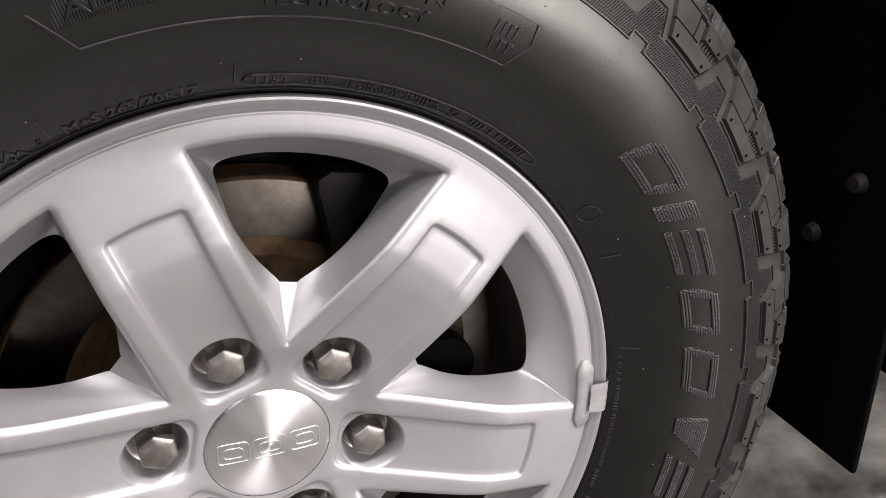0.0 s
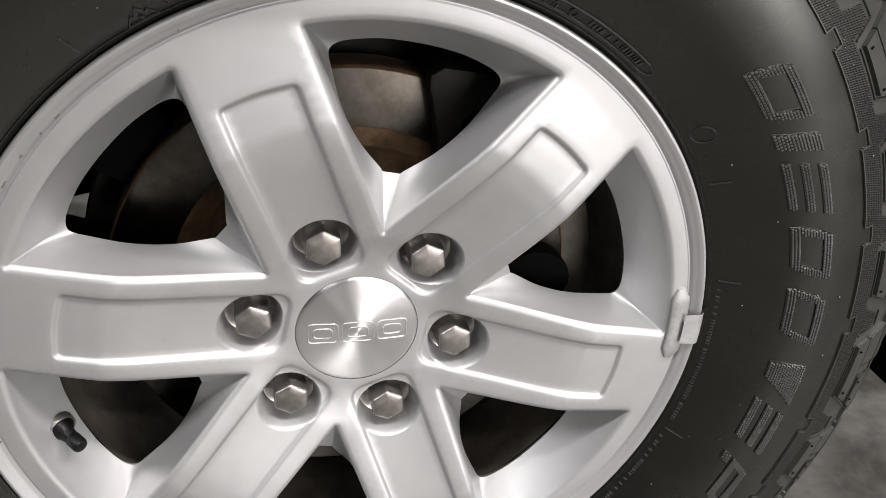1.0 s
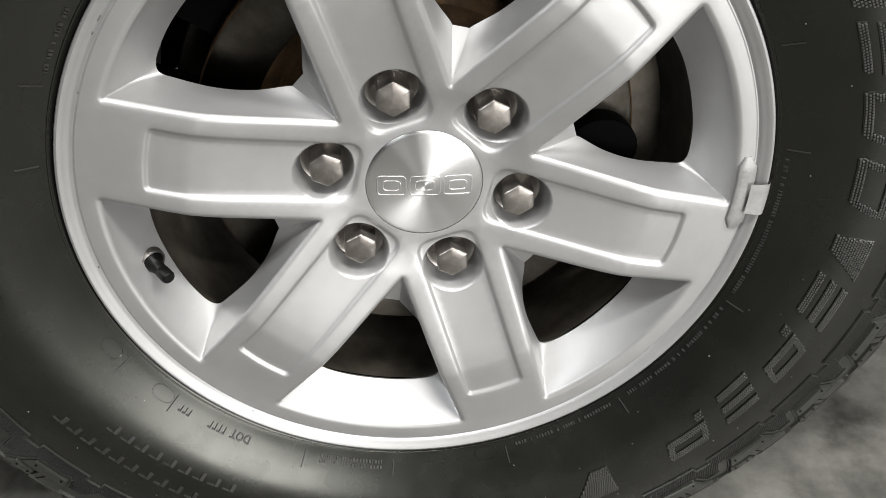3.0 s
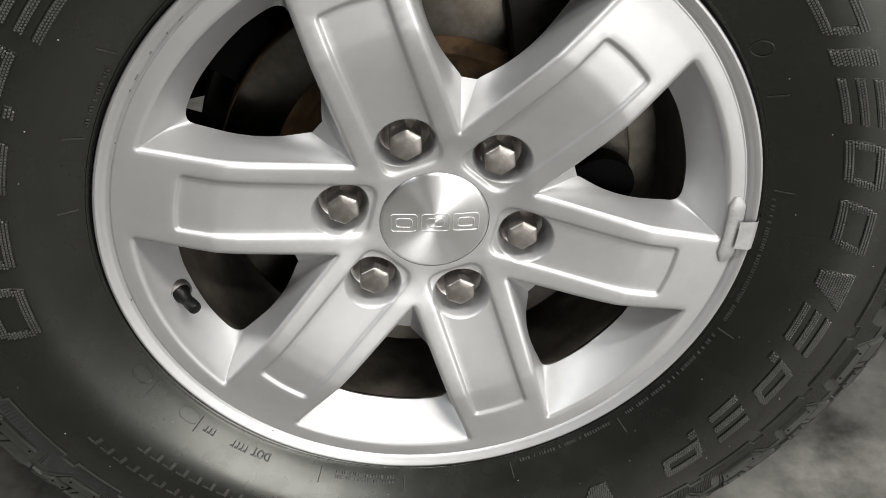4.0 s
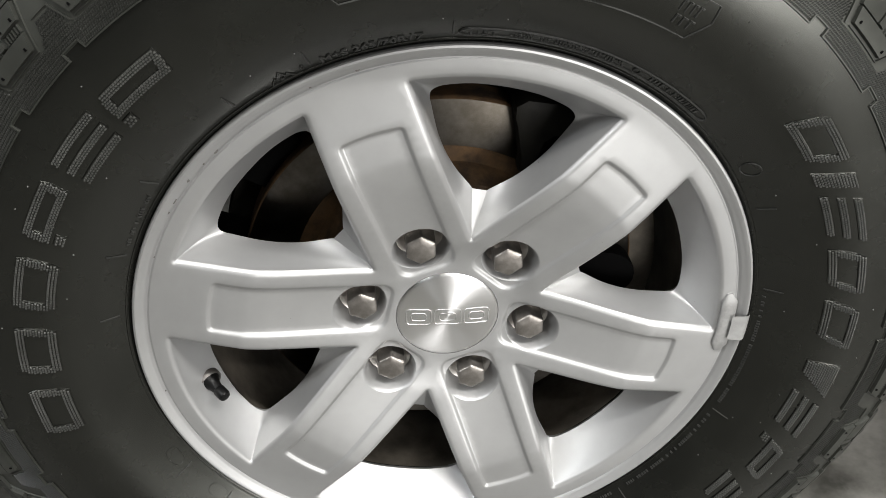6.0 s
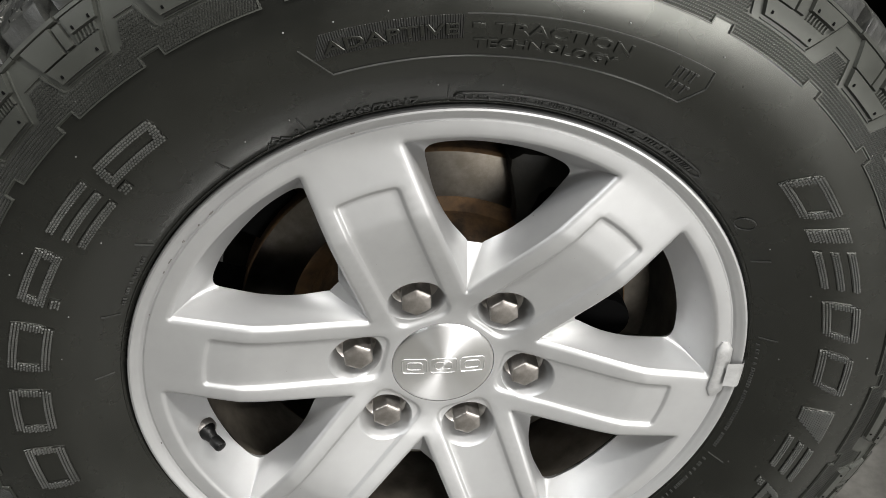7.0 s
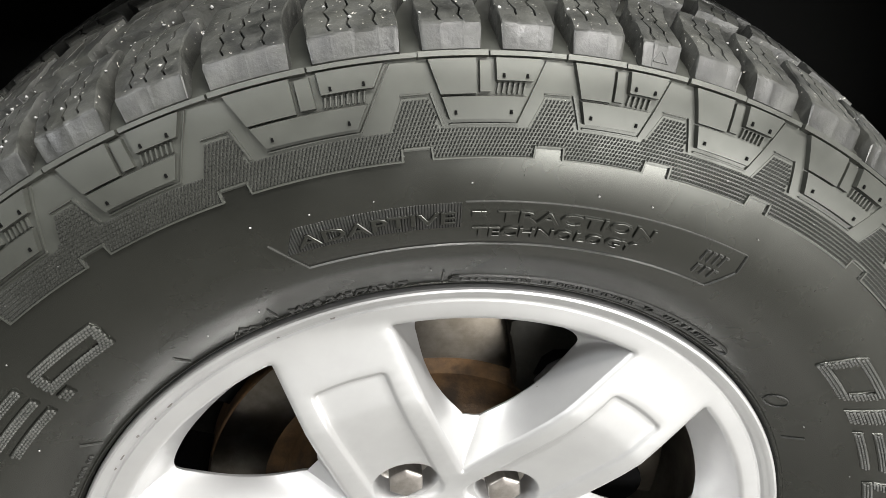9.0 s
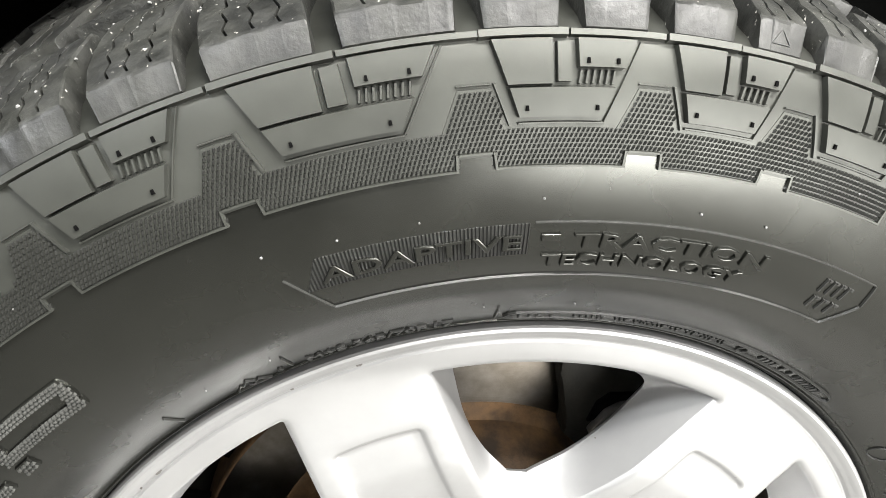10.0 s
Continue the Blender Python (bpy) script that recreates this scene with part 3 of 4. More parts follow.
part("tread_base", b.mesh("tread_base", SHOULDER, True, 50), tyre)
_sr = np.array([p[0] for p in SIDE] + [0.3830])
_sy = np.array([p[1] for p in SIDE] + [-0.0180])


def side(r, a, h=0.0):
    """A point of the sidewall, raised by h along its normal."""
    y = float(np.interp(r, _sr, _sy))
    s = float((np.interp(r + 0.002, _sr, _sy) - np.interp(r - 0.002, _sr, _sy)) / 0.004)
    n = math.hypot(s, 1)
    return pol(r + h * s / n, a, y - h / n)


def plate(b, a0, a1, b0, b1, r0, r1, h, edge=0.0006, step=1.2, rows=None):
    """A raised plate on the sidewall: angles a0..a1 at radius r0 and b0..b1 at radius r1."""
    n = max(3, int(abs(max(abs(a1 - a0), abs(b1 - b0))) / step) + 2)
    m = rows or max(3, int((r1 - r0) / 0.004) + 2)
    width = max(1e-6, 0.5 * (abs(a1 - a0) + abs(b1 - b0)) * DEG * 0.5 * (r0 + r1))
    eu, ev = min(0.3, edge / width), min(0.3, edge / (r1 - r0))
    us = [0.0, eu] + [eu + (1 - 2 * eu) * i / n for i in range(1, n)] + [1 - eu, 1.0]
    vs = [0.0, ev] + [ev + (1 - 2 * ev) * i / m for i in range(1, m)] + [1 - ev, 1.0]
    pts = []
    for i, v in enumerate(vs):
        row = []
        for j, u in enumerate(us):
            border = i in (0, len(vs) - 1) or j in (0, len(us) - 1)
            left, right = a0 + (b0 - a0) * v, a1 + (b1 - a1) * v
            row.append(side(r0 + (r1 - r0) * v, left + (right - left) * u, -0.0006 if border else h))
        pts.append(row)
    b.grid(pts)


# pitches of the lugs round the tyre, two tread blocks to each
BOUNDS = [143.2, 132.2, 119.75, 105.35, 94.9, 85.6, 75.4, 62.2, 50.8, 38.3, 25.8, 13.4, -1.8, -13.2, -23.3]
rng = random.Random(7)
rest = [rng.choice((9.6, 10.4, 11.4, 12.3, 13.6)) for _ in range(17)]
scale = (BOUNDS[-1] + 216.8) / sum(rest)
for w in rest:
    BOUNDS.append(BOUNDS[-1] - w * scale)
MIDS = [0.50, 0.506, 0.485, 0.525, 0.546, 0.49] + [rng.uniform(0.48, 0.54) for _ in range(40)]


def lug(bl, br):
    """The plates of one sidewall lug, its ridge, and its small ribs and pins."""
    w = br - bl

    def at(f):
        return bl + w * f

    tl, bl_, brr, tr = 0.09, 0.225, 0.70, 0.87
    lo, mid, hi = 0.3515, 0.3617, 0.3766

    def left(r):
        return at(tl + (bl_ - tl) * (hi - r) / (hi - lo))

    def right(r):
        return at(tr + (brr - tr) * (hi - r) / (hi - lo))

    h = 0.0029
    plates = []
    for v in ((left(mid + 0.0003), at(0.42), left(hi), at(0.42), mid + 0.0003, hi, h), (left(lo), right(lo), left(mid), right(mid), lo, mid, h + 0.0002),
              (at(0.55), right(0.3672), at(0.54), right(hi), 0.3672, hi, h + 0.0003), (at(0.436), at(0.520), at(0.434), at(0.512), mid + 0.0010, hi - 0.0010, h - 0.0004)):
        b = Build()
        plate(b, *v, 0.0004)
        plates.append(b)
    ribs = []
    n = max(4, round(abs(w) * 0.56))
    f1 = (right(0.3648) - bl) / w - 0.02
    for i in range(n):
        f, g = 0.55 + (f1 - 0.55) * i / n, (f1 - 0.55) / n
        ribs.append(Build())
        plate(ribs[-1], at(f), at(f + g * 0.55), at(f + g * 0.35), at(f + g * 0.9), 0.3622, 0.3670, 0.0017, 0.0003, rows=2)
    pins = []
    for f, r in ((0.27, 0.3545), (0.66, 0.3545), (0.60, 0.3692), (0.76, 0.3692)):
        k = 0.16 / abs(w)
        pins.append(Build())
        plate(pins[-1], at(f - k), at(f + k), at(f - k * 0.6), at(f + k * 0.6), r - 0.0008, r + 0.0014, h + 0.0011, 0.0003, rows=2)
    ridges = []
    for v in ((at(0.03), at(0.505), at(0.03), at(0.505), 0.3766, 0.3797, h + 0.0003), (at(0.505), at(1.03), at(0.505), at(1.03), 0.3768, 0.3796, h - 0.0006),
              (left(0.3515) + 0.05, right(0.3515) - 0.3, left(0.3515) + 0.05, right(0.3515) - 0.3, 0.3490, 0.3502, 0.0012), (right(0.3492) - 0.20, right(0.3492) - 0.40, right(hi) - 0.20, right(hi) - 0.40, 0.3492, hi, 0.0013)):
        b = Build()
        plate(b, *v, 0.0005, rows=2)
        ridges.append(b)
    return plates, ridges, ribs, pins


def strip(b, cols, h, rows=5, edge=0.0005):
    """A raised strip whose lower and upper edge follow (angle, r0, r1) columns."""
    pts = []
    ends = [cols[0]] + list(cols) + [cols[-1]]
    vs = [0.0, None] + [(i + 1) / rows for i in range(rows - 1)] + [None, 1.0]
    for j, v in enumerate(vs):
        row = []
        for i, (a, r0, r1) in enumerate(ends):
            e = edge / (r1 - r0)
            f = e if (v is None and j == 1) else 1 - e if v is None else e + (1 - 2 * e) * v if 0 < j < len(vs) - 1 else v
            border = j in (0, len(vs) - 1) or i in (0, len(ends) - 1)
            row.append(side(r0 + (r1 - r0) * f, a, -0.0006 if border else h))
        pts.append(row)
    b.grid(pts)


def dash(b, r, a, long, wide, lean, h, foot):
    """One small slanted ridge of a moulded hatching: half length and half width in metres, lean in degrees."""
    w = wide / r / DEG
    base = len(b.v)
    b.v += [side(r - long, a - w - lean, foot), side(r - long, a + w - lean, foot), side(r + long, a + w + lean, foot), side(r + long, a - w + lean, foot),
            side(r - long * 0.45, a - lean * 0.45, h), side(r + long * 0.45, a + lean * 0.45, h)]
    b.f += [(base + p for p in q) for q in ((0, 4, 5, 3), (1, 2, 5, 4), (0, 1, 4), (2, 3, 5))]


def stud(b, r, a, long, wide, h, foot):
    """One small flat-topped stud."""
    w = wide / r / DEG
    base = len(b.v)
    for k, up in ((1.0, foot), (0.58, h)):
        b.v += [side(r - long * k, a - w * k, up), side(r - long * k, a + w * k, up), side(r + long * k, a + w * k, up), side(r + long * k, a - w * k, up)]
    b.f += [(base + p for p in q) for q in ((4, 5, 6, 7), (0, 1, 5, 4), (1, 2, 6, 5), (2, 3, 7, 6), (3, 0, 4, 7))]


def band(bl, br):
    """Hatched band under a lug, with the tooth that stands between two lugs: its sheet and its dashes."""
    b = Build()
    lo, no, up, to = 0.3343, 0.3400, 0.3482, 0.3622
    start, stop = bl - 1.75, br - 1.75

    def span(a):
        d = a - br
        return (no if br - 0.85 < a < br + 1.25 else lo), up + (to - up) * max(0.0, min(1.0, (2.1 - d) / 1.1 if d > 0 else (d + 1.75) / 0.95))

    marks = sorted({start, stop, *[start + (br + 2.1 - start) * i / 6 for i in range(1, 6)], br + 2.1, br + 1.35, br + 1.2, br + 1.0, br, br - 0.8, br - 0.82, br - 0.98}, reverse=True)
    strip(b, [(a, *span(a)) for a in marks], 0.0003)
    dashes = Build()
    n = round((start - stop) / 0.285)
    for row in range(15):
        r = lo + 0.0015 + 0.00186 * row
        for i in range(n):
            a = start - (start - stop) * (i + 0.5 * (row % 2) + 0.25) / n
            r0, r1 = span(a)
            if r0 + 0.0011 < r < r1 - 0.0008:
                dash(dashes, r, a, 0.00088, 0.00062, -0.06, 0.00155, 0.0)
    return b, dashes


def edging(bl, br):
    """Raised line along the lower edge of the band, round the notch under each tooth, and beside the tooth."""
    b = Build()
    h, w = 0.0015, 0.0013
    e = 0.25
    plate(b, bl - 0.95, br + 1.2, bl - 0.95, br + 1.2, 0.3336, 0.3336 + w, h, 0.0003, rows=2)
    plate(b, br + 1.3, br - 0.92, br + 1.2, br - 0.85, 0.3393, 0.3393 + w, h, 0.0003, rows=2)
    plate(b, br + 1.25 + e, br + 1.25, br + 1.2 + e, br + 1.2, 0.3336, 0.3404, h, 0.0003, rows=3)
    plate(b, br - 0.95, br - 0.95 - e, br - 0.82, br - 0.82 - e, 0.3336, 0.3404, h, 0.0003, rows=3)
    plate(b, br - 1.80, br - 1.80 - e, br - 0.95, br - 0.95 - e, 0.3486, 0.3634, 0.0014, 0.0003, rows=3)
    plate(b, br + 1.1, br - 0.95, br + 1.1, br - 0.95, 0.3626, 0.3634, 0.0012, 0.0003, rows=2)
    return b


def tread_block(a0, a1, sipes, seed):
    """A shoulder block between the angles a0 > a1, with zigzag sipes cut into its top."""
    q = random.Random(seed)
    cross = [(0.3768, -0.0180), (0.3782, -0.0184), (0.3793, -0.0204), (0.3806, -0.0208), (0.3898, -0.0160), (0.3908, -0.0150), (0.3915, -0.0134)]
    tops = [-0.009, -0.003, 0.001, 0.005, 0.009, 0.013, 0.017, 0.021, 0.025, 0.029, 0.033]
    prof = cross + [(0.3918 + 0.0074 * (max(0.0, y + 0.0132) / 0.049) ** 0.8, y) for y in tops] + [(0.3990, 0.0355), (0.3980, 0.0372), (0.3860, 0.0385)]
    wide = (a0 - a1) * DEG * 0.388
    cols = [(0.0, "low"), (0.012, "mid"), (0.03, "top"), (0.07, "top")]
    w = 0.00042 / wide
    for i in range(sipes):
        f = (i + 1) / (sipes + 1) + q.uniform(-0.03, 0.03)
        cols += [(f - 0.05, "top"), (f - w * 1.25, "edge"), (f - w, "cut"), (f + w, "cut"), (f + w * 1.25, "edge"), (f + 0.05, "top")]
    cols += [(0.93, "top"), (0.97, "top"), (0.988, "mid"), (1.0, "low")]
    s0, s1 = q.choice((0, 1)), q.choice((8, 9, 10))
    pts = []
    for j, (r, y) in enumerate(prof):
        row = []
        k = j - len(cross)
        zig = 0.0
        if s0 <= k <= s1:
            zig = (0.0013 if k % 3 == 0 else -0.0007 if k % 3 == 1 else 0.0002) / wide * (a0 - a1)
        lean = -0.9 * max(0.0, y + 0.01) / 0.045 + 0.5 * math.sin(max(0.0, y + 0.01) / 0.045 * 3.0)
        for f, tag in cols:
            a = a0 + (a1 - a0) * f + lean
            rr_ = r
            narrow = 0.25 * (0.3905 - min(r, 0.3905)) / 0.012
            a += (0.5 - f) * -1.0 * narrow
            if tag == "low":
                rr_ = min(r, 0.3808 + 0.006 * max(0.0, y + 0.012) / 0.05) - 0.0008
            elif tag == "mid":
                rr_ = r - 0.0008 if r > 0.381 else r
            elif tag in ("cut", "edge"):
                a += zig
                if tag == "cut" and s0 <= k <= s1:
                    rr_ = r - 0.0060
            if tag == "top" and k >= 0:
                rr_ += q.uniform(-0.00035, 0.00035)
            worn = q.uniform(-0.0004, 0.0007) if tag in ("top", "mid") and k in (-3, -2, -1, 0) else 0.0
            row.append(pol(rr_ - 0.5 * worn, a, y + worn))
        pts.append(row)
    b = Build()
    b.grid(pts)
    me = b.mesh("tread_block", BLOCK_SIDE, True, 30)
    me.materials.append(TREAD)
    front = 5 * (len(cols) - 1)
    for i, f in enumerate(me.polygons):
        f.material_index = 0 if i < front else 1
    return me


def inner_block(a0, a1, y0, y1, slant, seed, sipes=2):
    q = random.Random(seed)
    b = Build()
    fs = [0.0, 0.03, 0.06]
    for i in range(sipes):
        f = (i + 1) / (sipes + 1) + q.uniform(-0.05, 0.05)
        fs += [f - 0.025, f - 0.02, f + 0.02, f + 0.025]
    fs += [0.94, 0.97, 1.0]
    vs = [0.0, 0.03, 0.08, 0.2, 0.35, 0.5, 0.65, 0.8, 0.92, 0.97, 1.0]
    pts = []
    for v in vs:
        row = []
        y = y0 + (y1 - y0) * v
        crown = 0.4035 - 0.0034 * ((y - 0.105) / 0.07) ** 2
        for i, f in enumerate(fs):
            low = f in (0.0, 1.0) or v in (0.0, 1.0)
            cut = 3 <= i < len(fs) - 3 and (i - 3) % 4 in (1, 2) and 0.15 < v < 0.9
            zig = (0.3 if int(v * 10) % 2 else -0.3) if 3 <= i < len(fs) - 3 else 0.0
            r = 0.3845 if low else crown - (0.004 if cut else 0.0) + q.uniform(-0.0006, 0.0004)
            row.append(pol(r, a0 + (a1 - a0) * f + slant * v + zig * 0.4, y))
        pts.append(row)
    b.grid(pts)
    return b


stuff = Build()
for k in range(len(BOUNDS) - 1):
    hi_, lo_ = BOUNDS[k], BOUNDS[k + 1]
    plates, ridges, ribs, pins = lug(hi_, lo_)
    for o in plates:
        part("lug_plate", o.mesh("lug_plate", SHOULDER, True, 24), tyre)
    for o in ridges:
        part("lug_ridge", o.mesh("lug_ridge", SHOULDER, True, 24), tyre)
    for o in ribs:
        part("lug_rib", o.mesh("lug_rib", SHOULDER, True, 24), tyre)
    # pins are near black, the shadow at each put into its colour
    for o in pins:
        part("moulding_pin", o.mesh("moulding_pin", FLAP_AND_SHADE, True, 24), tyre)
    sheet, dashes = band(hi_, lo_)
    part("hatched_band", sheet.mesh("hatched_band", SHOULDER, True, 24), tyre)
    part("hatching", dashes.mesh("hatching", SHINY, False), tyre)["kind"] = "stuff"
    part("band_edging", edging(hi_, lo_).mesh("band_edging", SHOULDER, True, 24), tyre)
    mid = hi_ + (lo_ - hi_) * MIDS[k]
    for i, (p0, p1) in enumerate(((hi_, mid), (mid, lo_))):
        wide = p0 - p1
        part("tread_block", tread_block(p0 - 0.62, p1 + 0.62, 3 if wide > 5.5 else 2, 100 + 2 * k + i), tyre)
        part("tread_block", inner_block(p0 + 1.4, p1 + 2.5, 0.046, 0.083, -2.2, 300 + 2 * k + i).mesh("tread_block", TREAD, True, 30), tyre)
        part("tread_block", inner_block(p0 - 0.4, p1 + 0.6, 0.090, 0.122, 2.0, 500 + 2 * k + i).mesh("tread_block", TREAD, True, 30), tyre)
        for y0, y1, s in ((0.129, 0.164, -2.0), (0.174, 0.222, 0.6)):
            o = inner_block(p0, p1 + 1.1, y0, y1, s, 700 + k, 0)
            base = len(stuff.v)
            stuff.v += o.v
            stuff.f += [tuple(base + i_ for i_ in f) for f in o.f]
ob = part("far_tread", stuff.mesh("far_tread", TREAD, True, 30), tyre)
ob["kind"] = "stuff"


def on_block(r, a, h):
    """A point of the sloping outer face of the shoulder blocks, raised by h."""
    return pol(r + 0.46 * h, a, -0.0208 + (r - 0.3806) * 0.522 - 0.89 * h)


mark = Build()
corners = [(0.3880, 87.75), (0.3832, 88.25), (0.3832, 87.15)]
for (ra_, aa_), (rb_2, ab_) in zip(corners, corners[1:] + corners[:1]):
    across = 0.00035
    dx, dz = rb_2 - ra_, (ab_ - aa_) * DEG * 0.385
    l = math.hypot(dx, dz)
    nr, na = -dz / l * across, dx / l * across / 0.385 / DEG
    mark.grid([[on_block(r + k * nr, a + k * na, h) for k, h in ((-1, -0.0002), (-0.5, 0.0004), (0.5, 0.0004), (1, -0.0002))] for r, a in ((ra_, aa_), (rb_2, ab_))])
part("triangle_mark", mark.mesh("triangle_mark", PRINT, False), tyre, "small raised triangle on a tread block")


# grit stuck in the tread; extra pale grains at 118-150 degrees paint wet sparkles
q = random.Random(21)
grit = Build()
for i in range(190):
    bm = bmesh.new()
    y = q.uniform(-0.008, 0.085)
    bmesh.ops.create_icosphere(bm, subdivisions=1, radius=q.uniform(0.0005, 0.0011), matrix=Matrix.Translation(pol(0.3925 + 0.0100 * (max(0.0, y + 0.0132) / 0.1) ** 0.8 - q.choice((0.0, 0.0, 0.003)), q.uniform(55, 150) if i % 2 else q.uniform(118, 150), y)) @ Matrix.Diagonal((1, q.uniform(0.5, 1), q.uniform(0.5, 1), 1)))
    grit.bm(bm)
part("grit", grit.mesh("grit", NUB, False), tyre, "pale grit in the tread, some grains painted as wet sparkles")["kind"] = "stuff"


# raised marks of the sidewall: hatched plain shapes where the maker's words stand
def shape(kind, a0, a1, slant, r0=0.2848, r1=0.3118):
    """A plain block shape of slanted bars: its smooth body and the hatching on it."""
    b, dashes = Build(), Build()
    t, d, c = 0.0066, 1.38, 0.46

    def lean(r):
        return -slant * (r - 0.5 * (r0 + r1)) / (r1 - r0)

    def bar(f0, f1, g0, g1, q0, q1):
        return (f0 + lean(q0), f1 + lean(q0), g0 + lean(q1), g1 + lean(q1), q0, q1)

    # each bar, and whether its lower and upper edge are free
    low, high = (bar(a0 - c, a1 + c, a0, a1, r0, r0 + t), 1, 0), (bar(a0, a1, a0 - c, a1 + c, r1 - t, r1), 0, 1)
    first, last = (bar(a0, a0 - d, a0, a0 - d, r0 + t, r1 - t), 0, 0), (bar(a1 + d, a1, a1 + d, a1, r0 + t, r1 - t), 0, 0)
    mid = 0.5 * (r0 + r1)
    rows = {"bar": [(bar(a0, a1, a0, a1, r0, r1), 1, 1)], "ring": [low, high, first, last],
            "triple": [(bar(a0, a1, a0, a1, q - 0.0033, q + 0.0033), 1, 1) for q in (r0 + 0.0033, mid, r1 - 0.0033)],
            "flag": [(bar(a0, a1, a0 - c, a1 + c, r1 - 0.0058, r1), 0, 1), (bar(a0, a0 - d, a0, a0 - d, mid + 0.0010, r1 - 0.0058), 0, 0),
                     (bar(a1 + d, a1, a1 + d, a1, mid + 0.0010, r1 - 0.0058), 0, 0), (bar(a0, a1, a0, a1, mid - 0.0046, mid + 0.0010), 1, 0),
                     (bar(a0, a0 - d * 1.3, a0, a0 - d * 1.3, r0, mid - 0.0058), 1, 1)],
            "wedge": [(bar(a0 + (a1 - a0) * 0.30, a0 + (a1 - a0) * 0.70, a0, a1, r0, r1), 1, 1)]}[kind]
    for (p0, p1, p2, p3, q0, q1), free0, free1 in rows:
        plate(b, p0, p1, p2, p3, q0, q1, 0.0010, 0.0005)
        s0, s1 = q0 + 0.0009 * free0, q1 - 0.0009 * free1
        n = max(2, round((s1 - s0) / 0.0018))
        for i in range(n):
            r = s0 + (s1 - s0) * (i + 0.5) / n
            v = (r - q0) / (q1 - q0)
            inner = 0.0009 / r / DEG
            left, right = p0 + (p2 - p0) * v - inner, p1 + (p3 - p1) * v + inner
            m = max(1, round((left - right) * DEG * r / 0.0021))
            for k in range(m):
                f = (k + 0.5 + (0.22 if i % 2 else -0.22)) / m
                stud(dashes, r, left + (right - left) * f, 0.00076, 0.00084, 0.0021, 0.0008)
    return b, dashes


SHAPES = [("ring", -158.8, -167.2), ("ring", -170.2, -178.2), ("ring", 178.6, 170.4), ("flag", 167.4, 158.8), ("triple", 156.6, 148.2), ("flag", 146.6, 137.2),
          ("ring", 53.2, 45.4), ("bar", 43.4, 40.8), ("triple", 39.0, 31.7), ("ring", 29.4, 22.2), ("ring", 19.7, 11.9), ("wedge", 9.2, 2.4),
          ("triple", 1.0, -6.4), ("flag", -9.2, -16.8), ("triple", -19.5, -26.0), ("flag", -29.0, -36.6), ("wedge", -45.2, -53.0)]
for kind, a0, a1 in SHAPES:
    body, dashes = shape(kind, a0, a1, 2.4 if -60 < a0 < 60 else 0.9)
    mark = part("raised_mark", body.mesh("raised_mark", RUBBER, True, 24), tyre, "hatched raised shape on the sidewall")
    part("hatching", dashes.mesh("hatching", MOULDED, False), mark)["kind"] = "stuff"


def lettering(words, a0, a1, r0, r1, h=0.0005):
    """Raised writing between two angles and radii of the sidewall, clockwise, its foot towards the axle."""
    cu = bpy.data.curves.new("writing", "FONT")
    cu.body, cu.size = words, 1.0
    cu.resolution_u = 2
    cu.offset, cu.extrude, cu.bevel_depth, cu.bevel_resolution = -0.004, 0.05, 0.03, 1
    ob = bpy.data.objects.new("writing", cu)
    scene.collection.objects.link(ob)
    dg = bpy.context.evaluated_depsgraph_get()
    src = ob.evaluated_get(dg).to_mesh()
    v = [tuple(p.co) for p in src.vertices]
    f = [tuple(p.vertices) for p in src.polygons]
    ob.evaluated_get(dg).to_mesh_clear()
    bpy.data.objects.remove(ob)
    x0, x1 = min(p[0] for p in v), max(p[0] for p in v)
    y1, z1 = max(p[1] for p in v), max(p[2] for p in v)
    b = Build()
    b.v = [side(r0 + (r1 - r0) * y / y1, a0 + (a1 - a0) * (x - x0) / (x1 - x0), h * z / z1 if z > 0 else -0.0003) for x, y, z in v]
    b.f = f
    return b


WORDS = [("ADAPTIVE", 117.0, 102.4, 0.2995, 0.3065, 0.0013), ("-", 101.0, 99.6, 0.2998, 0.3062, 0.0012), ("TRACTION", 98.6, 82.8, 0.2998, 0.3065, 0.0012),
         ("TECHNOLOGY", 100.8, 84.0, 0.2905, 0.2965, 0.0012), ("M+S 265/70R17", 122.4, 107.2, 0.2460, 0.2508, 0.0010),
         ("115T", 100.6, 96.4, 0.2478, 0.2518, 0.0010), ("DOT", -111.6, -115.4, 0.2505, 0.2562, 0.0010)]
for words, a0, a1, r0, r1, h in WORDS:
    part("writing", lettering(words, a0, a1, r0, r1, h).mesh("writing", PRINT if r0 < 0.26 else RUBBER, True, 30), tyre, "raised lettering on the sidewall")
# words that cannot be read: plain bars
for a0, a1, r0, r1, n in ((-116.4, -120.0, 0.2510, 0.2562, 4), (-123.6, -126.2, 0.2515, 0.2562, 3), (-110.0, -133.5, 0.2835, 0.2905, 9), (-112.0, -139.8, 0.3015, 0.3085, 11), (77.2, 74.2, 0.2985, 0.3060, 4), (77.0, 74.0, 0.2900, 0.2965, 3)):
    g = (a1 - a0) / n
    for i in range(n):
        b = Build()
        c0, c1 = a0 + g * (i + 0.12), a0 + g * (i + 0.86)
        c2 = c0 + (c1 - c0) * 0.36
        plate(b, c0, c2, c0, c2, r0, r1, 0.0010, 0.0003, rows=2)
        plate(b, c2, c1, c2, c1, r1 - 0.0016, r1, 0.0010, 0.0003, rows=2)
        part("print_bar", b.mesh("print_bar", PRINT, True, 24), tyre)

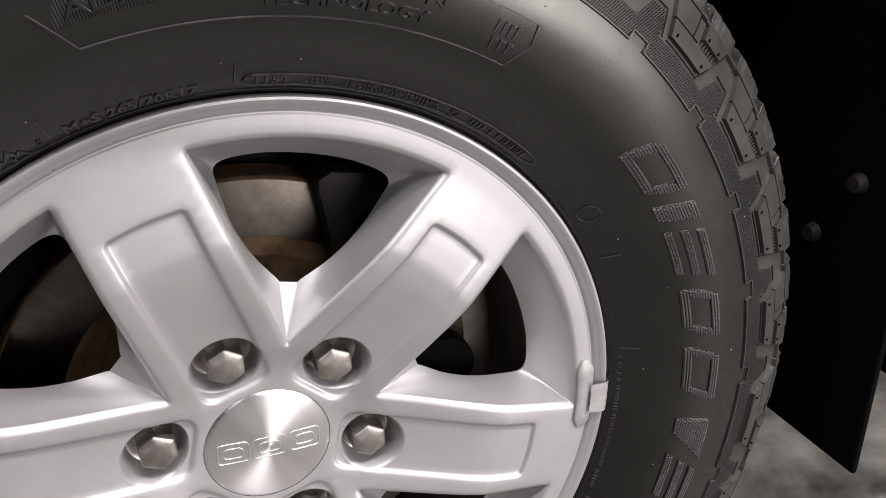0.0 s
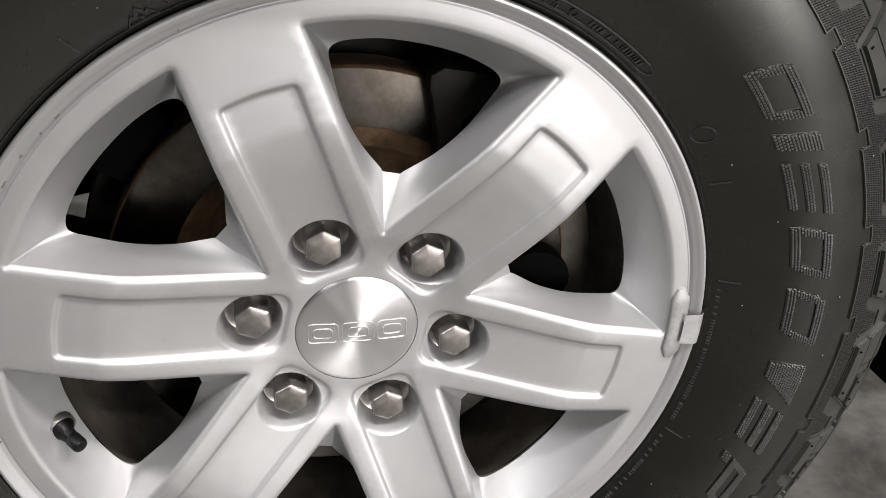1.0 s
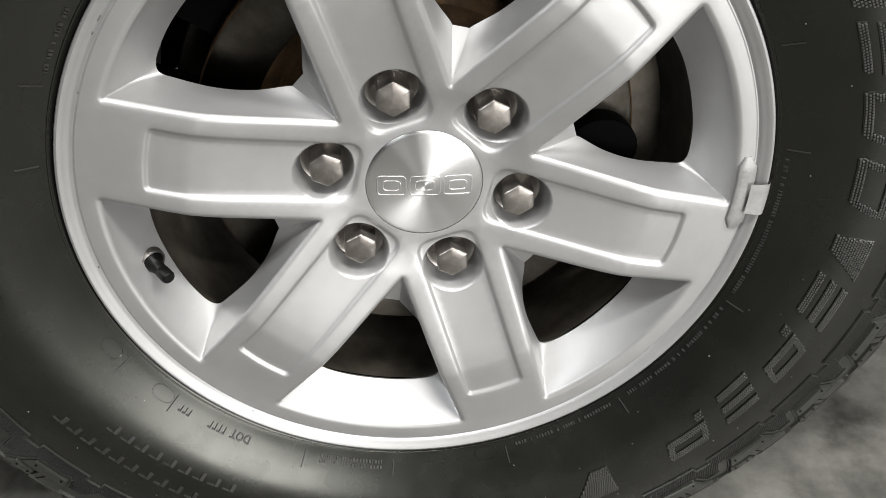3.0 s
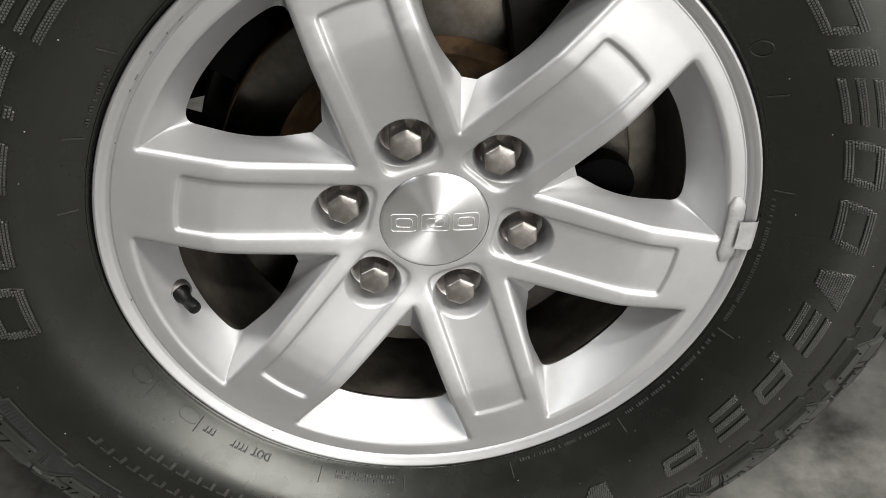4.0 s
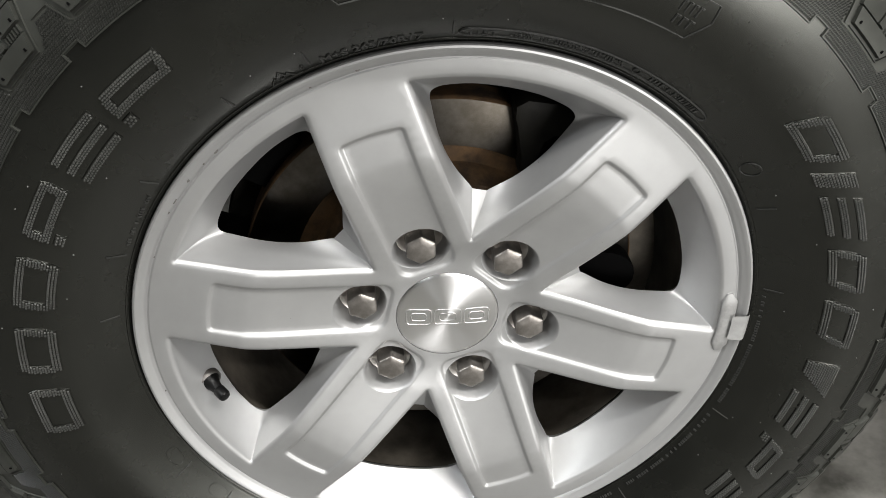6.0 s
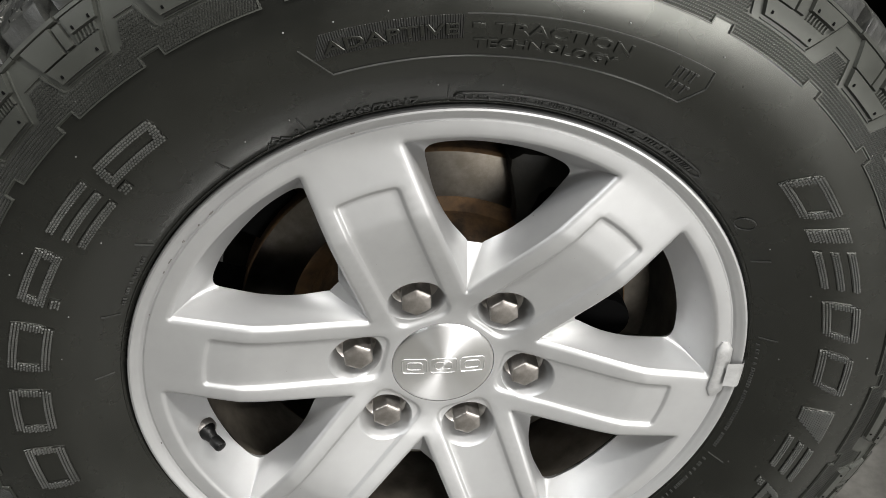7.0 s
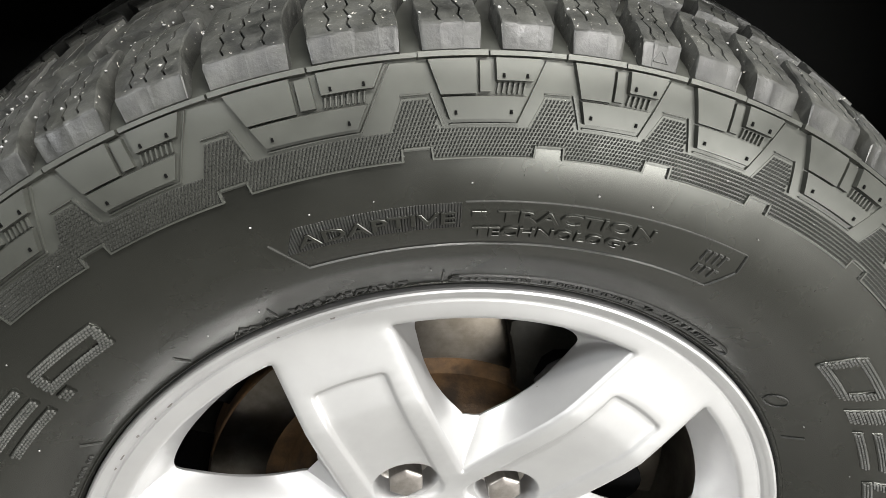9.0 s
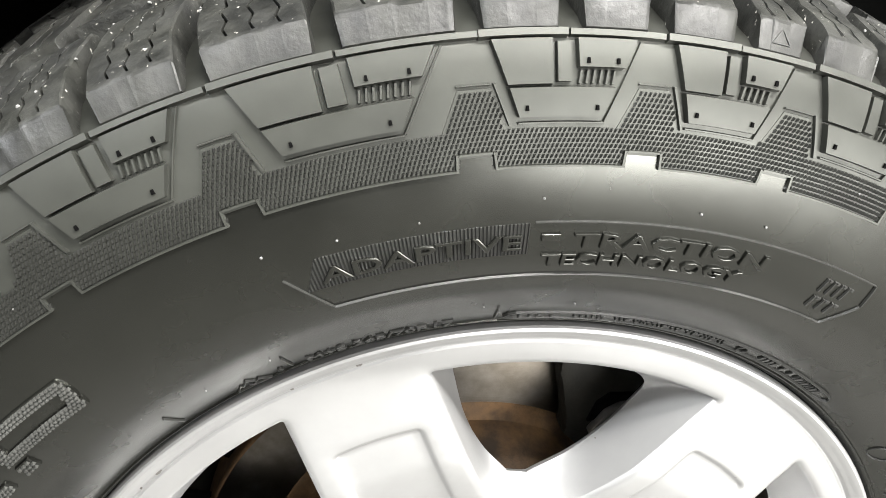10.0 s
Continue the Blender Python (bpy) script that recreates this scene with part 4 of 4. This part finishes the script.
# frame round the raised words
b = Build()
for a0, a1, b0, b1, r0, r1 in ((101.6, 73.0, 101.6, 73.0, 0.3112, 0.3120), (116.9, 74.0, 116.9, 74.0, 0.2844, 0.2852),
                               (116.95, 116.75, 119.6, 119.4, 0.2846, 0.3060), (74.1, 73.9, 72.6, 72.4, 0.2846, 0.3000), (72.6, 72.4, 73.1, 72.9, 0.3000, 0.3118)):
    plate(b, a0, a1, b0, b1, r0, r1, 0.0010, 0.0003)
part("word_frame", b.mesh("word_frame", PRINT, True, 24), tyre)
b = Build()
plate(b, 118.4, 101.8, 117.0, 101.8, 0.2960, 0.3115, 0.0003)
part("ribbed_panel", b.mesh("ribbed_panel", RIBBED, True, 24), tyre)

# fine moulded rings next to the rim
b = Build()
for r in (0.2440,):
    b.grid([[side(r + dr, 2.0 * i, h) for dr, h in ((-0.0006, -0.0003), (-0.0004, 0.0006), (0.0, 0.0008), (0.0004, 0.0006), (0.0006, -0.0003))] for i in range(180)], closed=True)
part("bead_ring", b.mesh("bead_ring", RUBBER, True, 50), tyre)

# outlined mountain mark and a small ring beside the size
def line(b, p, q_, wide=0.00035, h=0.0009):
    """A thin raised line between two (radius, angle) points of the sidewall."""
    dr, da = q_[0] - p[0], (q_[1] - p[1]) * DEG * p[0]
    l = math.hypot(dr, da)
    nr, na = -da / l * wide, dr / l * wide / p[0] / DEG
    b.grid([[side(p[0] + dr * f + k * nr, p[1] + (q_[1] - p[1]) * f + k * na, up) for k, up in ((-1, -0.0002), (-0.5, h), (0.5, h), (1, -0.0002))] for f in (0.0, 0.5, 1.0)])


b = Build()
peaks = [(0.2448, 130.7), (0.2494, 129.8), (0.2482, 129.5), (0.2528, 128.7), (0.2484, 128.0), (0.2496, 127.7), (0.2448, 126.7), (0.2448, 130.7)]
for p0, p1 in zip(peaks, peaks[1:]):
    line(b, p0, p1)
for i in range(3):
    dr, da = 0.0016 * math.cos(i * math.pi / 3), 0.0016 * math.sin(i * math.pi / 3) / 0.2468 / DEG
    line(b, (0.2468 - dr, 128.7 - da), (0.2468 + dr, 128.7 + da), 0.00025)
part("mountain_mark", b.mesh("mountain_mark", PRINT, True, 24), tyre, "small outlined mountain mark")
for a, r, size in ((74.4, 0.2497, 0.0024), (125.3, 0.2487, 0.0011), (121.6, 0.2476, 0.0004), (47.3, 0.2545, 0.0062)):
    b = Build()
    ring_pts = [(r + size * math.cos(i * math.pi / 8), a + size * math.sin(i * math.pi / 8) / r / DEG) for i in range(17)]
    for p0, p1 in zip(ring_pts, ring_pts[1:]):
        line(b, p0, p1, 0.0003)
    part("ring_mark", b.mesh("ring_mark", PRINT, True, 24), tyre)

# long rounded frame round the small print
oval = [(0.2466, a) for a in range(101, 60, -2)] + [(0.2478, 60.0), (0.2497, 59.6), (0.2516, 60.0)] + [(0.2528, a) for a in range(61, 102, 2)] + [(0.2516, 101.8), (0.2497, 102.2), (0.2478, 101.8), (0.2466, 101.0)]
b = Build()
for p0, p1 in zip(oval, oval[1:]):
    line(b, p0, p1, 0.0004, 0.0011)
part("word_frame", b.mesh("word_frame", PRINT, True, 24), tyre)

# radial ticks, small unreadable print, oval pads and moulding nubs
for a in (155.2, 170.2, -177.0, 38.5, 20.4, -10.0, -38.0, -62.0, -84.0, -101.0, -139.0, -127.5, 137.0, 124.0, 103.0):
    b = Build()
    plate(b, a + 0.12, a - 0.12, a + 0.12, a - 0.12, 0.2480, 0.2600, 0.0009, 0.0002, rows=4)
    part("tick_mark", b.mesh("tick_mark", PRINT, True, 24), tyre)
b = Build()
q = random.Random(3)
for lo_a, hi_a, r0, tall in ((-36.0, -12.0, 0.2475, 0.0024), (-60.0, -40.0, 0.2475, 0.0024), (-8.0, 19.0, 0.2475, 0.0024), (91.4, 94.8, 0.2478, 0.0015), (91.6, 95.0, 0.2501, 0.0015), (76.6, 90.0, 0.2477, 0.0016),
                            (77.0, 90.0, 0.2501, 0.0016), (61.8, 71.6, 0.2480, 0.0034), (-98.0, -86.0, 0.2490, 0.0024), (-98.0, -86.0, 0.2525, 0.0024), (168.0, 158.0, 0.2475, 0.0024)):
    a = min(lo_a, hi_a)
    while a < max(lo_a, hi_a):
        w = q.uniform(0.22, 0.5)
        plate(b, a + w, a, a + w, a, r0, r0 + tall, 0.0009, 0.0002, rows=2)
        a += w + (0.2 if q.random() < 0.8 else 0.9)
part("small_print", b.mesh("small_print", PRINT, True, 24), tyre)["kind"] = "stuff"
for a, r in ((-142.4, 0.2525), (-129.9, 0.2525), (-66.0, 0.2500)):
    b = Build()
    rows = [[side(r + 0.0045 * s * math.sin(i * math.pi / 16), a + 2.3 * s * math.copysign(abs(math.cos(i * math.pi / 16)) ** 0.6, math.cos(i * math.pi / 16)), h) for i in range(33)]
            for s, h in ((1.0, -0.0002), (0.97, 0.0004), (0.91, 0.0004), (0.88, 0.00005), (0.4, 0.00005), (0.05, 0.00005))]
    b.grid(rows)
    part("oval_pad", b.mesh("oval_pad", RUBBER, True, 24), tyre)
b = Build()
for i in range(72):
    a = i * 5.0 + q.uniform(-2.2, 2.2)
    r = q.choice((0.262, 0.3165, 0.3185, 0.279, 0.3215, 0.342))
    bm = bmesh.new()
    bmesh.ops.create_icosphere(bm, subdivisions=1, radius=q.uniform(0.0004, 0.00065), matrix=Matrix.Translation(side(r, a, 0.0006)))
    b.bm(bm)
ob = part("moulding_nubs", b.mesh("moulding_nubs", NUB), tyre, "tiny pale moulding nubs")
ob["kind"] = "stuff"

# ---- cap, nuts, valve, balance weight ----
b = Build()
revolve(b, [(0.00001, 0.0215), (0.004, 0.02153), (0.012, 0.0217), (0.022, 0.0222), (0.032, 0.0229), (0.0385, 0.0235), (0.0405, 0.0239), (0.0414, 0.0246), (0.0416, 0.0265), (0.0414, 0.031)], 160)
cap = part("center_cap", b.mesh("center_cap", CAP, True, 40), wheel, "round spun aluminium centre cap")


def frame_shape(x, w, h, t):
    """A plain outlined rounded shape engraved on the cap."""
    b = Build()
    rows = []
    for s, up in ((0.0, -0.0002), (0.25, 0.00035), (0.75, 0.00035), (1.0, -0.0002)):
        hw, hh = w / 2 - t * s, h / 2 - t * s
        c = 0.0035 * (1 - 0.4 * s)
        row = []
        for sx, sz in ((1, 1), (-1, 1), (-1, -1), (1, -1)):
            for k in range(5):
                u = k / 4 * math.pi / 2
                cx, cz = (math.cos(u), math.sin(u)) if sx * sz > 0 else (math.sin(u), math.cos(u))
                row.append((x + sx * (hw - c + c * cx), sz * (hh - c + c * cz)))
        row.append(row[0])
        q = -EMBLEM_TURN * DEG
        rows.append([(px * math.cos(q) + pz * math.sin(q), 0.0215 + 0.00175 * (math.hypot(px, pz) / 0.0385) ** 2 - up, -px * math.sin(q) + pz * math.cos(q)) for px, pz in row])
    b.grid(rows)
    return b


EMBLEM_TURN = 11.3
for x, w, h, t in [(x, w - d, 0.0160 - d, 0.0010) for x, w in ((-0.0235, 0.0210), (0.0, 0.0225), (0.0235, 0.0210)) for d in (0.0, 0.0075)]:
    part("emblem", frame_shape(x, w, h, t).mesh("emblem", EMBLEM, True, 40), cap, "plain outlined shape on the cap")

for k in range(6):
    cx, cz = BOLT_R * math.cos(60 * k * DEG), BOLT_R * math.sin(60 * k * DEG)
    nut = part("lug_nut", None, wheel, "worn stainless acorn lug nut")
    nut.location = (cx, 0, cz)
    turn = (44, 47, 42, 48, 40, 45)[k]
    b = Build()
    n = 48
    rows = []
    for rad, y, six in ((0.0114, 0.0450, 1), (0.0112, 0.0221, 1), (0.01105, 0.0214, 1), (0.0107, 0.02095, 1), (0.0100, 0.0206, 0.95), (0.0086, 0.02025, 0.75), (0.0066, 0.0199, 0.4), (0.0044, 0.0197, 0.1), (0.0020, 0.01960, 0), (0.0001, 0.01958, 0)):
        row = []
        for i in range(n + 1):
            a = 360 * i / n
            s = (a % 60) - 30
            hexa = 1 / math.cos(s * DEG)
            m = rad * (1 + (min(hexa, 1.135) - 1) * six)
            row.append((m * math.cos((a + turn) * DEG), y, m * math.sin((a + turn) * DEG)))
        rows.append(row)
    b.grid(rows)
    nut.data = None
    part("nut_body", b.mesh("nut_body", NUT, True, 48), nut)
    b = Build()
    b.grid([[(r * math.cos(i * math.pi / 24), y, r * math.sin(i * math.pi / 24)) for i in range(49)] for r, y in ((0.0192, 0.0385), (0.0184, 0.0388), (0.0152, 0.0412), (0.0130, 0.0430), (0.0112, 0.0436))])
    part("seat_ring", b.mesh("seat_ring", SEAT, True, 40), nut, "bright machined seat")

# valve stem through the barrel of one opening
valve = part("valve_stem", None, wheel, "black rubber valve stem with a cap")
root, tip = Vector(pol(0.2045, -151.6, 0.0225)), Vector(pol(0.1928, -149.3, 0.0072))
axis = (tip - root).normalized()
turn = axis.to_track_quat("Z", "Y").to_matrix().to_4x4()
b = Build()
length = (tip - root).length
b.grid([[Matrix.Translation(root) @ turn @ Vector((r * math.cos(i * math.pi / 12), r * math.sin(i * math.pi / 12), z)) for i in range(25)]
        for r, z in ((0.0085, -0.004), (0.0083, 0.0005), (0.0066, 0.0025), (0.0052, 0.006), (0.0043, length * 0.55))])
part("stem", b.mesh("stem", BLACK_RUBBER, True, 40), valve)
b = Build()
b.grid([[Matrix.Translation(root) @ turn @ Vector((r * math.cos(i * math.pi / 16), r * math.sin(i * math.pi / 16), z)) for i in range(33)]
        for r, z in ((0.0088, 0.0), (0.0096, 0.0006), (0.0101, 0.0), (0.0104, -0.0018), (0.0105, -0.005))])
part("valve_seat", b.mesh("valve_seat", STEEL, True, 40), valve, "bright metal ring round the valve")
b = Build()
b.grid([[Matrix.Translation(root) @ turn @ Vector((r * (1 + 0.04 * (i % 2)) * math.cos(i * math.pi / 16), r * (1 + 0.04 * (i % 2)) * math.sin(i * math.pi / 16), z)) for i in range(33)]
        for r, z in ((0.0044, length * 0.5), (0.0049, length * 0.53), (0.0049, length * 0.9), (0.0042, length * 0.98), (0.0024, length), (0.0001, length))])
part("valve_cap", b.mesh("valve_cap", BLACK_RUBBER, True, 40), valve)

# clip-on balance weight on the rim's lip
weight = part("balance_weight", None, wheel, "grey clip-on wheel balance weight")
b = Build()
rows = []
for i in range(17):
    a = 19.2 - 15.0 * i / 16
    e = min(i, 16 - i) / 2
    k = min(1.0, 0.35 + 0.65 * e) if e < 1 else 1.0
    rows.append([pol(0.2240 + dx * k, a, -0.0005 - up * k) for dx, up in ((-0.0062, -0.002), (-0.0061, 0.0016), (-0.0053, 0.0025), (-0.003, 0.0029), (0.0, 0.0031), (0.0034, 0.0030), (0.0054, 0.0026), (0.0063, 0.0018), (0.0064, -0.002))])
b.grid(rows)
b.fan(rows[0])
b.fan(rows[-1])
part("weight_body", b.mesh("weight_body", LEAD, True, 40), weight)
b = Build()
for a in (16.6, 15.4, 14.2, 12.6, 11.2, 8.4, 7.2):
    b.grid([[pol(0.2222 + dr, a + da, -0.0035 - h) for dr, h in ((-0.0022, -0.0003), (-0.0016, 0.0001), (0.0016, 0.0001), (0.0022, -0.0003))] for da in (-0.22, -0.12, 0.12, 0.22)])
part("print_bar", b.mesh("print_bar", LEAD, True, 40), weight)
b = Build()
rows = []
for i in range(9):
    a = 14.3 - 6.0 * i / 8
    rows.append([pol(r, a, y) for r, y in ((0.2265, -0.0062), (0.2300, -0.0068), (0.2350, -0.0074), (0.2385, -0.0074), (0.2408, -0.0056), (0.2416, -0.002), (0.2410, 0.002))])
b.grid(rows)
part("clip", b.mesh("clip", LEAD, True, 60), weight)

# chips in the paint of the lip
q = random.Random(11)
b = Build()
for a, r, w in ((145.4, 0.2316, 1.3), (148.6, 0.2320, 0.5), (152.8, 0.2326, 0.9), (157.6, 0.2322, 1.5), (160.2, 0.2320, 0.7), (170.4, 0.2296, 0.5), (203.0, 0.2310, 0.6), (246.0, 0.2318, 0.5), (118.0, 0.2320, 0.8), (126.0, 0.2322, 0.5)):
    rim_y = float(np.interp(r, [p[0] for p in LIP[:12]], [p[1] for p in LIP[:12]]))
    b.fan([pol(r + 0.0009 * q.uniform(0.5, 1.1) * math.sin(i * math.pi / 5), a + w / 2 * q.uniform(0.6, 1.1) * math.cos(i * math.pi / 5), rim_y - 0.0003) for i in range(10)])
part("chipped_paint", b.mesh("chipped_paint", STEEL, False), wheel, "small dark chips in the lip's paint")["kind"] = "stuff"

# ---- brake behind the spokes ----
brake = thing("brake_disc", "worn steel brake disc with a rusty hat", "brake disc", pose(0, 0, AXLE, 0, TURN, 0))
b = Build()
revolve(b, [(0.124, 0.0815), (0.126, 0.0800), (0.162, 0.0800), (0.1645, 0.0808), (0.1650, 0.083), (0.1650, 0.110), (0.160, 0.112)], 160)
part("disc", b.mesh("disc", DISC, True, 40), brake)
b = Build()
revolve(b, [(0.1645, 0.0800), (0.1658, 0.0815), (0.1660, 0.086), (0.1660, 0.109)], 160)
part("rusty_edge", b.mesh("rusty_edge", RUST, True, 40), brake)
b = Build()
revolve(b, [(0.030, 0.0500), (0.090, 0.0500), (0.097, 0.0508), (0.102, 0.0535), (0.1075, 0.060), (0.1110, 0.070), (0.1120, 0.079), (0.1150, 0.0812), (0.1260, 0.0812)], 140)
part("hat", b.mesh("hat", RUST, True, 40), brake, "rusty brown disc hat")

caliper = thing("brake_caliper", "dark cast iron brake caliper over the disc", "brake caliper", pose(0, 0, AXLE, 0, TURN, 0))
b = Build()


def arc_block(b, a0, a1, prof, n=14):
    rows = [[pol(r, a0 + (a1 - a0) * i / n, y) for r, y in prof] for i in range(n + 1)]
    b.grid([row + [row[0]] for row in rows])
    b.fan(rows[0])
    b.fan(rows[-1])


def extruded(b, outline, y0, y1, bevel=0.003):
    """A solid from an outline in x, z between two depths."""
    bm = bmesh.new()
    f = bm.faces.new([bm.verts.new((x, y0, z)) for x, z in outline])
    top = bmesh.ops.extrude_face_region(bm, geom=[f])["geom"]
    bmesh.ops.translate(bm, vec=(0, y1 - y0, 0), verts=[v for v in top if isinstance(v, bmesh.types.BMVert)])
    bmesh.ops.bevel(bm, geom=bm.edges[:], offset=bevel, segments=2, affect="EDGES", profile=0.6)
    b.bm(bm)


extruded(b, [(0.026, 0.178), (0.0165, 0.171), (0.0195, 0.161), (0.0285, 0.140), (0.0335, 0.127), (0.0345, 0.116), (0.050, 0.106), (0.066, 0.122), (0.078, 0.112), (0.098, 0.122), (0.108, 0.140), (0.098, 0.158), (0.055, 0.180)], 0.064, 0.130, 0.006)
part("caliper_body", b.mesh("caliper_body", IRON, True, 30), caliper)
b = Build()
extruded(b, [(0.046, 0.126), (0.052, 0.142), (0.060, 0.149), (0.072, 0.152), (0.074, 0.146), (0.064, 0.143), (0.058, 0.136), (0.056, 0.124)], 0.056, 0.063, 0.0012)
part("guide_clip", b.mesh("guide_clip", STEEL, True, 30), caliper, "dull steel guide clip")
# black plate on the caliper's face: the opening's shade painted, no hole cut
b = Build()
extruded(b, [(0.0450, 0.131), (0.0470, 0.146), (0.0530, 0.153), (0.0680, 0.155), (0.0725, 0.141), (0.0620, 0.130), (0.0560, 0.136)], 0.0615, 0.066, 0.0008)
part("pad_opening", b.mesh("pad_opening", FLAP_AND_SHADE, True, 30), caliper, "black plate painted as the shade in the opening over the brake pads")
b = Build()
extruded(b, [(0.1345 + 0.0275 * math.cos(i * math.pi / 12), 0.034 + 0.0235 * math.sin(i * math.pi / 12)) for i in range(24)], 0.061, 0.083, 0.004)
part("bracket", b.mesh("bracket", FLAP_AND_SHADE, True, 30), caliper)
b = Build()
arc_block(b, 2, 48, [(0.126, 0.0845), (0.1885, 0.0845), (0.1895, 0.0860), (0.1885, 0.0880), (0.126, 0.0880)])
part("splash_plate", b.mesh("splash_plate", DUSTY, True, 30), caliper, "brown dusty splash plate")
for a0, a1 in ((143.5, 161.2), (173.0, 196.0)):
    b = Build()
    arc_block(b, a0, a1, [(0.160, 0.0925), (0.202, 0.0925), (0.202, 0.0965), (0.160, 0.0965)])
    part("backing_plate", b.mesh("backing_plate", FLAP_AND_SHADE, True, 30), caliper)

hub = thing("axle_hub", "dark steel axle hub behind the wheel", "axle hub", pose(0, 0, AXLE))
b = Build()
revolve(b, [(0.00001, 0.046), (0.055, 0.046), (0.062, 0.052), (0.07, 0.30), (0.00001, 0.31)], 64)
part("hub_body", b.mesh("hub_body", IRON, True, 40), hub)
b = Build()
revolve(b, [(0.05, 0.130), (0.175, 0.130), (0.184, 0.126), (0.186, 0.132), (0.175, 0.136), (0.05, 0.136)], 96)
part("dust_shield", b.mesh("dust_shield", IRON, True, 40), hub)

# the tyre is pressed flat where it stands on the floor
roll = wheel.matrix_basis
for ob in tyre.children_recursive:
    low = [v for v in ob.data.vertices if (roll @ v.co).z < 0.0006]
    for v in low:
        p = roll @ v.co
        p.z = 0.0006
        v.co = roll.inverted() @ p
